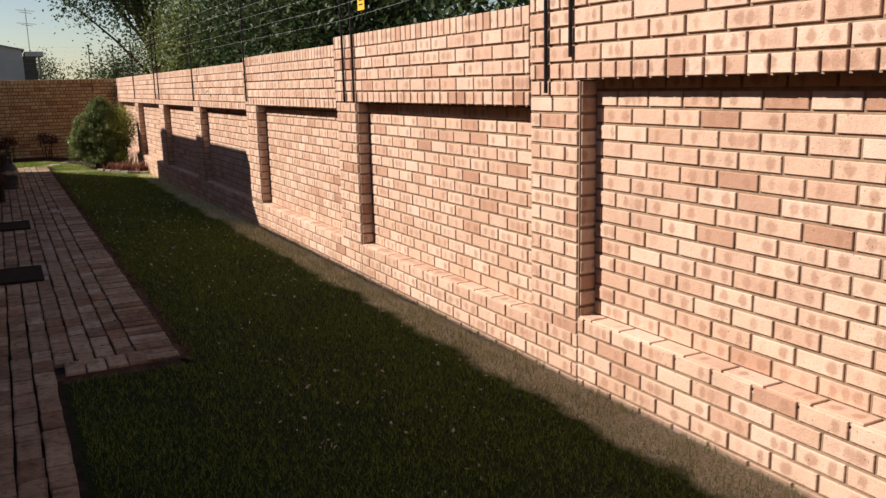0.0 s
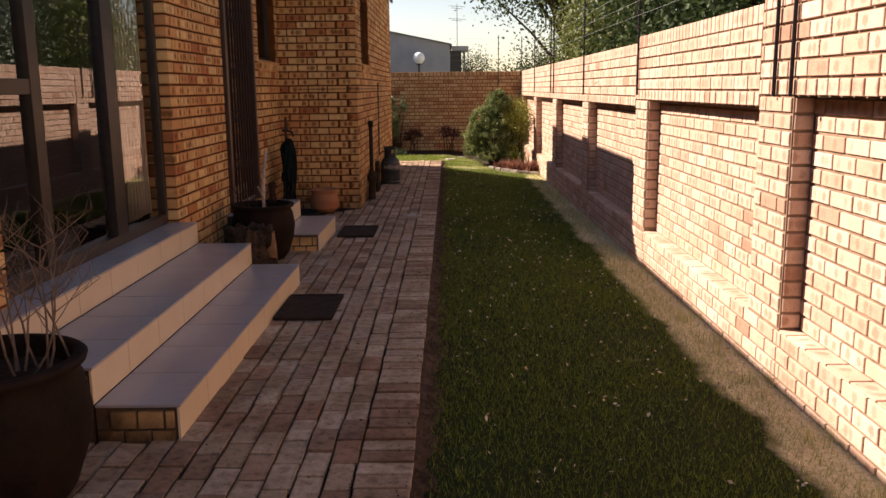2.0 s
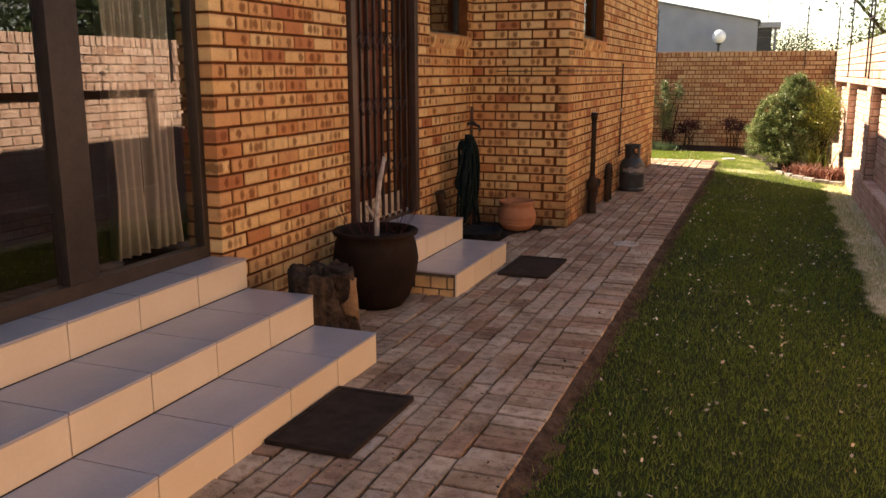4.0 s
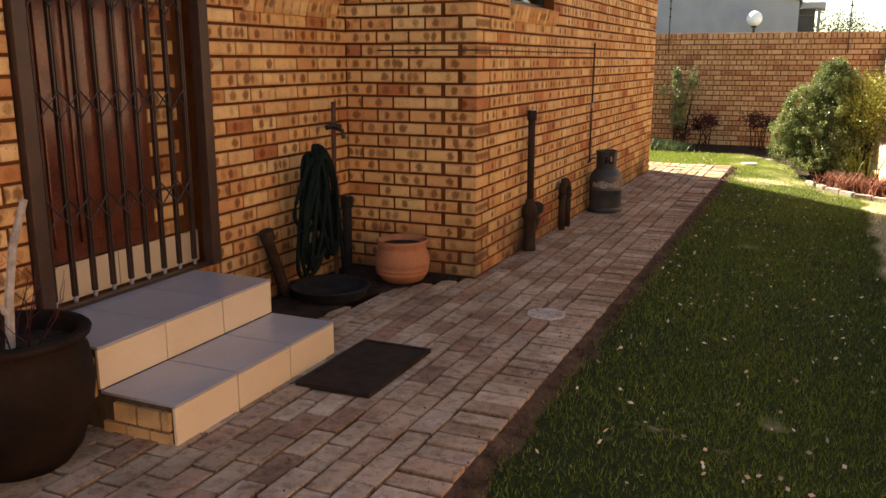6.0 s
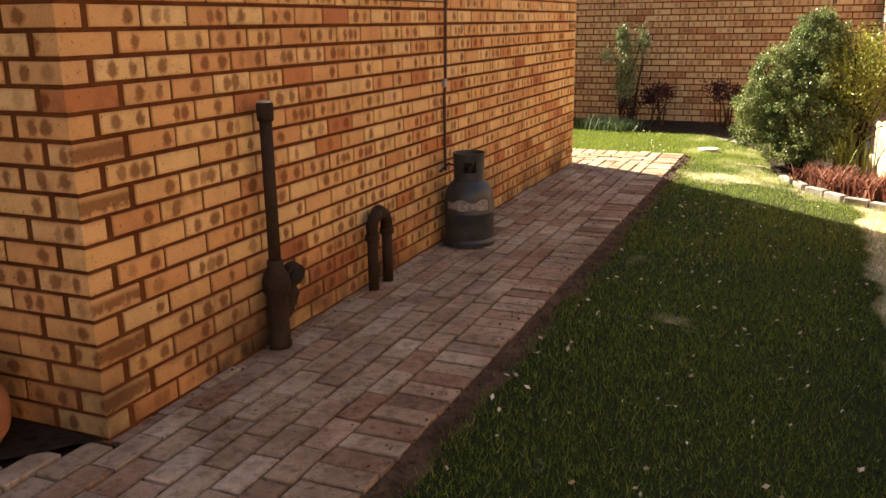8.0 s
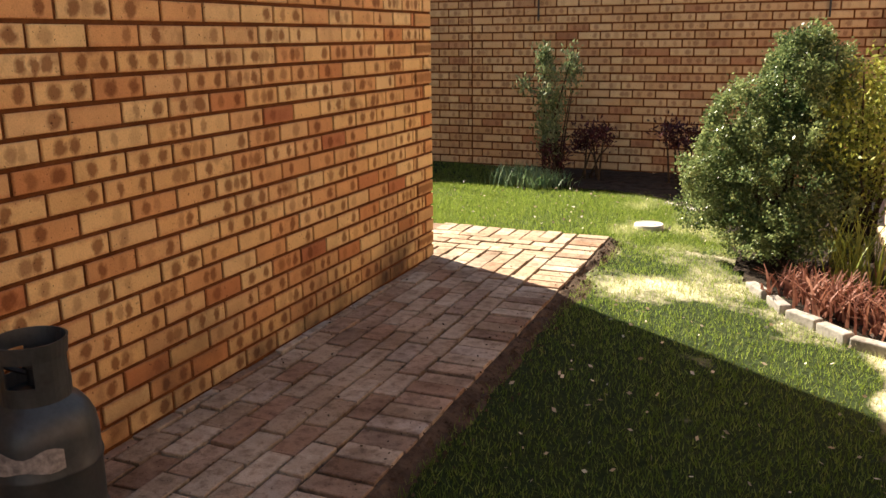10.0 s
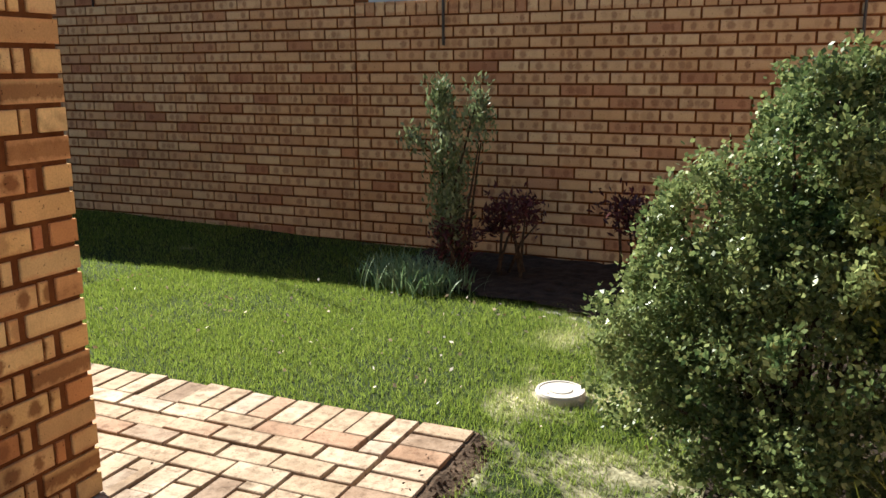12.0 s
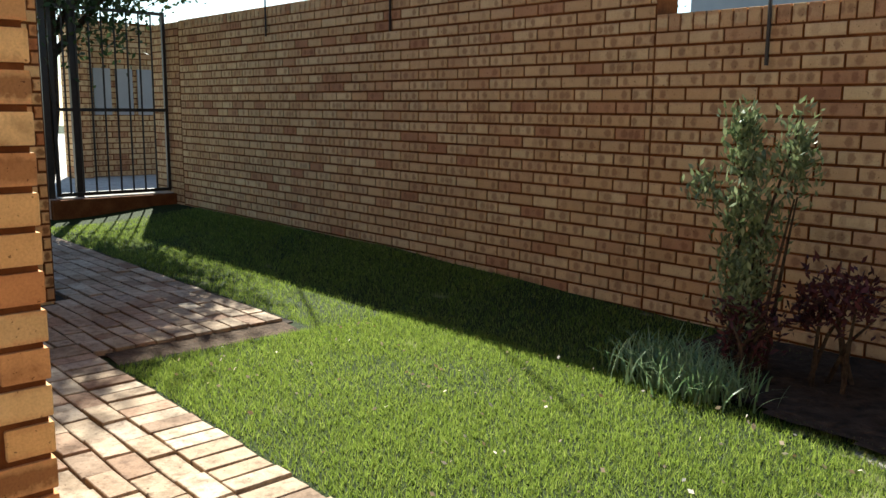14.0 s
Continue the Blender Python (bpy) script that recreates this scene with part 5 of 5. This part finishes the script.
bush("slim_shrub", (-0.46, 23.1, 0.70), (0.16, 0.12, 0.42), 90, 17, 0.05, leaf_grey, "slim upright grey-green shrub against the far wall", 33, 0.36,
     extra=(((-0.52, 23.1, 1.12), (0.06, 0.06, 0.25), 34), ((-0.24, 23.1, 1.08), (0.05, 0.05, 0.24), 28), ((-0.72, 23.1, 0.92), (0.06, 0.06, 0.10), 9), ((-0.44, 23.05, 0.38), (0.12, 0.12, 0.25), 45)), up=0.6, limbs=10, spread=0.75)
bush("maroon_plant", (-0.05, 23.2, 0.40), (0.30, 0.2, 0.13), 36, 22, 0.055, leaf_dark, "dark maroon rosette plant at the foot of the far wall", 34, 0.35, spread=0.7, limbs=6)
bush("maroon_plant", (0.85, 23.15, 0.44), (0.28, 0.2, 0.13), 34, 22, 0.055, leaf_dark, "dark maroon rosette plant at the foot of the far wall", 35, 0.35, spread=0.7, limbs=6)
bush("maroon_plant", (-0.35, 22.95, 0.25), (0.16, 0.14, 0.2), 24, 20, 0.05, leaf_dark, "dark maroon low plant under the slim shrub", 36, 0.35, spread=0.8, limbs=6)


def strap_plant(name, at, n, length, mat, label, seed, spread=0.12, lean=0.9, width=0.012):
    rng = random.Random(seed)
    t = thing(name, at, label, "plant")
    vs, fs = [], []
    for i in range(n):
        a, L = rng.uniform(0, 6.283), length * rng.uniform(0.6, 1.1)
        ox, oy = rng.gauss(0, spread), rng.gauss(0, spread)
        ln = rng.uniform(0.2, lean)
        w = width * rng.uniform(0.7, 1.2)
        dx, dy = math.cos(a), math.sin(a)
        base = len(vs)
        for k in range(5):
            q = k / 4
            r = ln * L * q * q * 0.9 + 0.02 * q
            z = L * (q - 0.45 * ln * q * q)
            ww = w * (1 - q * 0.85)
            for s in (-1, 1):
                vs.append((at[0] + ox + dx * r - dy * ww * s, at[1] + oy + dy * r + dx * ww * s, at[2] + z))
        for k in range(4):
            b = base + 2 * k
            fs.append((b, b + 1, b + 3, b + 2))
    mesh_from("foliage", np.array(vs), np.array(fs), mat, t, "stuff")
    return t


strap_plant("strap_leaf_plant", (-0.66, 22.75, -0.03), 420, 0.24, leaf_strap, "clump of arching green strap leaves by the far bed", 41, 0.12, 0.9, 0.007)
strap_plant("strap_leaf_plant", (-0.38, 22.68, -0.03), 300, 0.2, leaf_strap, "clump of arching green strap leaves by the far bed", 42, 0.1, 0.9, 0.007)
strap_plant("tall_grass_plant", (2.28, 20.2, -0.1), 90, 0.55, leaf_yellow, "tall yellow-green grassy plant by the garden wall", 43, 0.1, 0.5, 0.008)
strap_plant("red_grass_plant", (2.15, 19.75, -0.12), 160, 0.25, leaf_red, "low red-brown grassy plant behind the bed edging", 44, 0.1)
strap_plant("red_grass_plant", (2.42, 19.6, -0.14), 160, 0.27, leaf_red, "low red-brown grassy plant behind the bed edging", 45, 0.1)
strap_plant("red_grass_plant", (1.95, 20.0, -0.12), 120, 0.22, leaf_red, "low red-brown grassy plant behind the bed edging", 46, 0.1)


def bed_edge(points, label):
    t = thing("bed_edging", points[0], label, "edging")
    acc = 0.0
    for a, b in zip(points, points[1:]):
        a, b = Vector(a), Vector(b)
        n = max(1, round((b - a).length / 0.22))
        for i in range(n):
            p = a.lerp(b, (i + 0.5) / n)
            m = Matrix.Translation(p) @ Matrix.Rotation(math.atan2(b.y - a.y, b.x - a.x) + 0.06 * math.sin(i * 3 + a.x), 4, "Z")
            bm = bmesh.new()
            box(bm, -0.1, 0.1, -0.035, 0.035, -0.06, 0.018, m)
            part("edging_block", bm, kerb_mat, t, bevel=0.008)


bed_edge([(1.66, 20.1, -0.09), (1.9, 19.62, -0.1), (2.2, 19.32, -0.12), (2.58, 19.12, -0.14)], "pale concrete edging blocks round the bush bed")
bed_edge([(0.38, 22.5, -0.05), (0.55, 22.43, -0.05), (0.82, 22.32, -0.05), (1.2, 22.0, -0.06)], "pale concrete edging blocks along the far bed")


def soil_sheet(name, pts, z, mat, label):
    """Lumpy soil over the cells of a grid that lie within an outline."""
    def within(x, y):
        odd = False
        for (xa, ya), (xb, yb) in zip(pts, pts[1:] + pts[:1]):
            if (ya > y) != (yb > y) and x < xa + (y - ya) * (xb - xa) / (yb - ya):
                odd = not odd
        return odd

    g, x0, y0 = 0.07, min(p[0] for p in pts), min(p[1] for p in pts)
    bm, grid = bmesh.new(), {}
    for i in range(int((max(p[0] for p in pts) - x0) / g)):
        for j in range(int((max(p[1] for p in pts) - y0) / g)):
            if within(x0 + (i + 0.5) * g, y0 + (j + 0.5) * g):
                quad = []
                for a, b in ((i, j), (i + 1, j), (i + 1, j + 1), (i, j + 1)):
                    if (a, b) not in grid:
                        x, y = x0 + a * g, y0 + b * g
                        grid[a, b] = bm.verts.new((x, y, z(x, y) + 0.018 * noise.noise(Vector((x * 9, y * 9, 2)))))
                    quad.append(grid[a, b])
                bm.faces.new(quad)
    return tagged(part(name, bm, mat), label, "", "", "structure")


soil_sheet("soil_bed", [(-0.9, 22.9), (-0.3, 22.62), (0.3, 22.55), (0.85, 22.33), (1.4, 21.7), (1.6, 20.2), (1.95, 19.68), (2.2, 19.4), (2.6, 19.2), (2.6, 23.8), (-0.9, 23.8)],
           lambda x, y: lawn_z(x, y) + 0.028, darksoil, "dark soil of the planted bed in the corner")

# soil edge between paving and lawn
def soil_edge():
    rng = random.Random(12)
    bm = bmesh.new()
    prev = None
    path = [(PX1, 5.36 + 0.1 * i, 1, 0) for i in range(154)] + [(PX1 - 0.1 * i, PY1, 0, 1) for i in range(0, 0)]
    for x, y, nx, ny in path:
        w = 0.085 + 0.05 * noise.noise(Vector((x * 3, y * 2.3, 1))) + rng.uniform(-0.008, 0.008)
        row = [bm.verts.new((x - 0.05, y, -0.012)), bm.verts.new((x + 0.012, y, -0.014 + rng.uniform(-0.006, 0.006))), bm.verts.new((x + w * 0.6, y, -0.03 + rng.uniform(-0.008, 0.008))),
               bm.verts.new((x + w + 0.03, y, lawn_z(x + 0.1, y) - 0.004))]
        if prev:
            for k in range(3):
                bm.faces.new((prev[k], row[k], row[k + 1], prev[k + 1]))
        prev = row
    prev = None
    for i in range(8):
        x = -0.03 + i * 0.1
        row = [bm.verts.new((x, 5.43, -0.012)), bm.verts.new((x, 5.36 + rng.uniform(-0.01, 0.01), -0.02)), bm.verts.new((x, 5.28 + rng.uniform(-0.02, 0.02), -0.045))]
        if prev:
            for k in range(2):
                bm.faces.new((prev[k], row[k], row[k + 1], prev[k + 1]))
        prev = row
    prev = None
    for i in range(12):
        y = 20.72 + 0.1 * i
        row = [bm.verts.new((-2.9, y, -0.012)), bm.verts.new((-2.78, y, -0.02)), bm.verts.new((-2.62 + rng.uniform(-0.02, 0.02), y, -0.032))]
        if prev:
            for k in range(2):
                bm.faces.new((prev[k], row[k], row[k + 1], prev[k + 1]))
        prev = row
    return tagged(part("soil_strip", bm, soil), "crumbly soil strip between paving and lawn", "", "", "structure")


soil_edge()


def crumbs():
    rng = random.Random(90)
    vs, fs = [], []
    for i in range(4200):
        y = rng.uniform(5.4, 20.6)
        x = PX1 + abs(rng.gauss(0.03, 0.065))
        q = 0.003 + 0.011 * rng.random() ** 3
        z = -0.02 + rng.uniform(-0.006, 0.004) - max(0, x - PX1 - 0.05) * 0.1
        b = len(vs)
        for dx, dy, dz in ((1, 0, 0), (-0.5, 0.9, 0), (-0.5, -0.9, 0), (0.1, 0.1, 1.1)):
            vs.append((x + q * dx * rng.uniform(0.7, 1.2), y + q * dy * rng.uniform(0.7, 1.2), z + q * dz))
        fs += [(b, b + 1, b + 3), (b + 1, b + 2, b + 3), (b + 2, b, b + 3)]
    mesh_from("soil_crumbs", np.array(vs), np.array(fs), soil, None, "stuff", "crumbs of dry soil beside the paving edge")


crumbs()

# ---- paving ----
paving = tagged(new("pavement"), "worn reddish-brown clay brick paving laid lengthwise with a header edge", "paving", "", "structure")
part("bed", boxes((HX, PX1 - 0.01, 5.40, PY1 - 0.02, -0.2, -0.026), (HX, 0.01, -8, 5.40, -0.2, -0.026), (-7.6, -2.80, 20.5, 21.88, -0.2, -0.026), (-7.6, HX, BY1, 20.63, -0.2, -0.026)), sand, paving)
prng = random.Random(77)


def pave(x, y, lx, ly):
    """One paver, with its top up."""
    z = 0.001 + prng.uniform(-0.0055, 0.0045)
    if lx >= ly:
        laid["pave"].append(((x, y, z), prng.uniform(-0.03, 0.03), round(lx - prng.choice((0.007, 0.010, 0.017)), 3), round(ly - prng.choice((0.007, 0.010, 0.017)), 3), 0.04, False, -math.pi / 2 + prng.uniform(-0.03, 0.03)))
    else:
        laid["pave"].append(((x, y, z), math.pi / 2 + prng.uniform(-0.03, 0.03), round(ly - prng.choice((0.007, 0.010, 0.017)), 3), round(lx - prng.choice((0.007, 0.010, 0.017)), 3), 0.04, False, -math.pi / 2 + prng.uniform(-0.03, 0.03)))


def paved(x, y):
    """Where field bricks lie."""
    if y < 5.5:
        return HX < x < 0.02
    if 6.24 < y < 9.2 and x < -0.38:
        return False
    if 10.60 < y < 11.72 and x < -0.43:
        return False
    if 11.76 < y < BY0 and x < bed_front(y):
        return False
    if BY0 <= y < BY1 + 0.05 and x < BX + 0.02:
        return False
    return x < PX1 - 0.22


PL, PWD = 0.232, 0.1165
YF = PY1 - PL - 4 * PWD
xi = 0
x = PX1 - 0.232 - PWD / 2
while x > HX - 0.05:
    y = -1.0 + (PL / 2 if xi % 2 else 0) + prng.uniform(-0.02, 0.02)
    while y < YF - 0.03:
        if y + PL > YF and paved(x, y + 0.02):
            pave(x, (y + YF) / 2, PWD, YF - y)
        elif paved(x, y + PL / 2) and not ((x - 0.39) ** 2 + (y + PL / 2 - 12.83) ** 2 < 0.02) and not (5.3 < y + PL / 2 < 5.6 and x > 0.0):
            pave(x, y + PL / 2, PWD, PL)
        y += PL
    x -= PWD
    xi += 1
y = BY0 + PL / 2
while y < YF:
    pave(BX + 0.031, y, 0.056, PL)
    y += PL
y = 5.40
while y < PY1 - 0.1:
    pave(PX1 - PL / 2, y + PWD / 2, PL, PWD)
    y += PWD
# front border and the part beyond the house
x = 0.03
while x < PX1 - 0.28:
    pave(x + PWD / 2, 5.40 + PL / 2 - 0.02, PWD, PL)
    x += PWD
y = YF + PWD / 2
row = 0
while y < PY1 - PL:
    x = PX1 - 0.236
    if row % 2:
        pave(x - PL / 4, y, PL / 2, PWD)
        x -= PL / 2
    while x > -7.4:
        pave(x - PL / 2, y, PL, PWD)
        x -= PL
    y += PWD
    row += 1
x = PX1 - 0.236
while x > -2.98:
    pave(x - PWD / 2, PY1 - PL / 2, PWD, PL)
    x -= PWD
y = PY1 - PL + PWD / 2
row = 0
while y < 21.8:
    x = -3.056
    if row % 2:
        pave(x - PL / 4, y, PL / 2, PWD)
        x -= PL / 2
    while x > -7.4:
        if not (-4.75 < x - PL / 2 < -4.2 and 20.4 < y < 21.0):
            pave(x - PL / 2, y, PL, PWD)
        x -= PL
    y += PWD
    row += 1
y = PY1 + PWD / 2
while y < 21.85:
    pave(-2.82 - PL / 2, y, PL, PWD)
    y += PWD


# ---- grass blades and fallen leaves ----
def grass():
    rng = np.random.default_rng(5)
    areas = [(0.74, 2.62, 0.2, 20.6, 5200), (0.04, 0.74, 0.2, 5.3, 5200), (-2.6, 2.0, 20.70, 22.6, 14000), (-8.0, -2.6, 21.9, 23.8, 6500), (-2.6, -0.3, 22.6, 23.8, 4500), (0.72, 1.2, 20.5, 20.7, 6000)]
    P = []
    for x0, x1, y0, y1, dens in areas:
        n = int((x1 - x0) * (y1 - y0) * dens)
        P.append(np.stack([rng.uniform(x0, x1, n), rng.uniform(y0, y1, n)], 1))
    P = np.concatenate(P)
    keep = rng.random(len(P)) < 0.55 + 0.45 * np.clip(np.sin(P[:, 0] * 3.1 + 1.7 * np.sin(P[:, 1] * 1.3)) * np.sin(P[:, 1] * 2.3 + P[:, 0]) + 0.75, 0, 1)
    keep &= ~((P[:, 0] > 2.5) & (rng.random(len(P)) < 0.5))
    keep &= (P[:, 0] - 0.86) ** 2 + (P[:, 1] - 21.24) ** 2 > 0.016
    P = P[keep]
    z = np.array([lawn_z(a, b) for a, b in P])
    n = len(P)
    a = rng.uniform(0, 2 * np.pi, n)
    h = rng.uniform(0.014, 0.042, n)
    foot = (P[:, 0] > 2.46) & (np.sin(P[:, 1] * 9) + np.sin(P[:, 1] * 23.7) > 0.6)
    h[foot] *= rng.uniform(1.5, 3.2, foot.sum())
    w = rng.uniform(0.0016, 0.0034, n)
    lx, ly = rng.normal(0, 0.012, n), rng.normal(0, 0.012, n)
    base = np.stack([P[:, 0], P[:, 1], z - 0.003], 1)
    side = np.stack([np.cos(a) * w, np.sin(a) * w, np.zeros(n)], 1)
    tip = base + np.stack([lx, ly, h], 1)
    verts = np.stack([base - side, base + side, tip], 1).reshape(-1, 3)
    mesh_from("grass", verts, np.arange(n * 3).reshape(n, 3), blade_mat, None, "stuff", "short green lawn grass, dry in worn patches")


grass()


def litter():
    rng = np.random.default_rng(9)
    n = 1100
    x, y = rng.uniform(0.8, 2.6, n), rng.uniform(3, 19.5, n)
    m = rng.random(n) < 0.2
    x[m], y[m] = rng.uniform(-2.5, 1.6, m.sum()), rng.uniform(20.8, 22.5, m.sum())
    z = np.array([lawn_z(a, b) for a, b in zip(x, y)]) + 0.03
    c = np.stack([x, y, z], 1)
    v, f = leaves(c, 0.027, rng, up=0.15, aspect=0.6)
    mesh_from("fallen_leaves", v, f, dry_leaf, None, "stuff", "small dry leaves scattered on the lawn")


litter()


def debris():
    rng = np.random.default_rng(19)
    n = 700
    x = np.where(rng.random(n) < 0.4, rng.uniform(-1.1, 0.7, n), PX1 - 0.04 + rng.normal(0, 0.05, n))
    y = rng.uniform(5.5, 20.4, n)
    k = (x < BX + 0.04) & (y > BY0) & (y < BY1)
    x[k] = BX + 0.03 + rng.uniform(0, 0.12, k.sum())
    k = (x < -0.36) & (y < 9.3)
    x[k] = rng.uniform(-0.3, 0.5, k.sum())
    k = (x < -0.42) & (y > 10.5) & (y < 11.8)
    x[k] = rng.uniform(-0.34, 0.5, k.sum())
    c = np.stack([x, y, np.full(n, 0.008)], 1)
    v, f = leaves(c, 0.014, rng, up=0.1, aspect=0.6)
    mesh_from("debris", v, f, soil, None, "stuff", "small bits of soil and dead leaf on the paving")


debris()

# ---- the bricks ----
build_bricks("pave", paving, PBRICK, (0.2, 9.0, 0), 300)
build_bricks("b", wall_bay, BRICK, (-0.31, 15.2, 0.8), 300)
build_bricks("m", wall_main, BRICK, (-1.27, 10.8, 0.9), 300)
build_bricks("e", wall_east, WBRICK, (2.63, 5.2, 0.9), 300)
build_bricks("n", wall_north, FBRICK, (0.0, 23.8, 0.9), 300)
build_bricks("p", pillar, BRICK, (-4.3, 21, 1), 300)
build_bricks("g", wall_gate, FBRICK, (-9, 23.8, 1), 300)
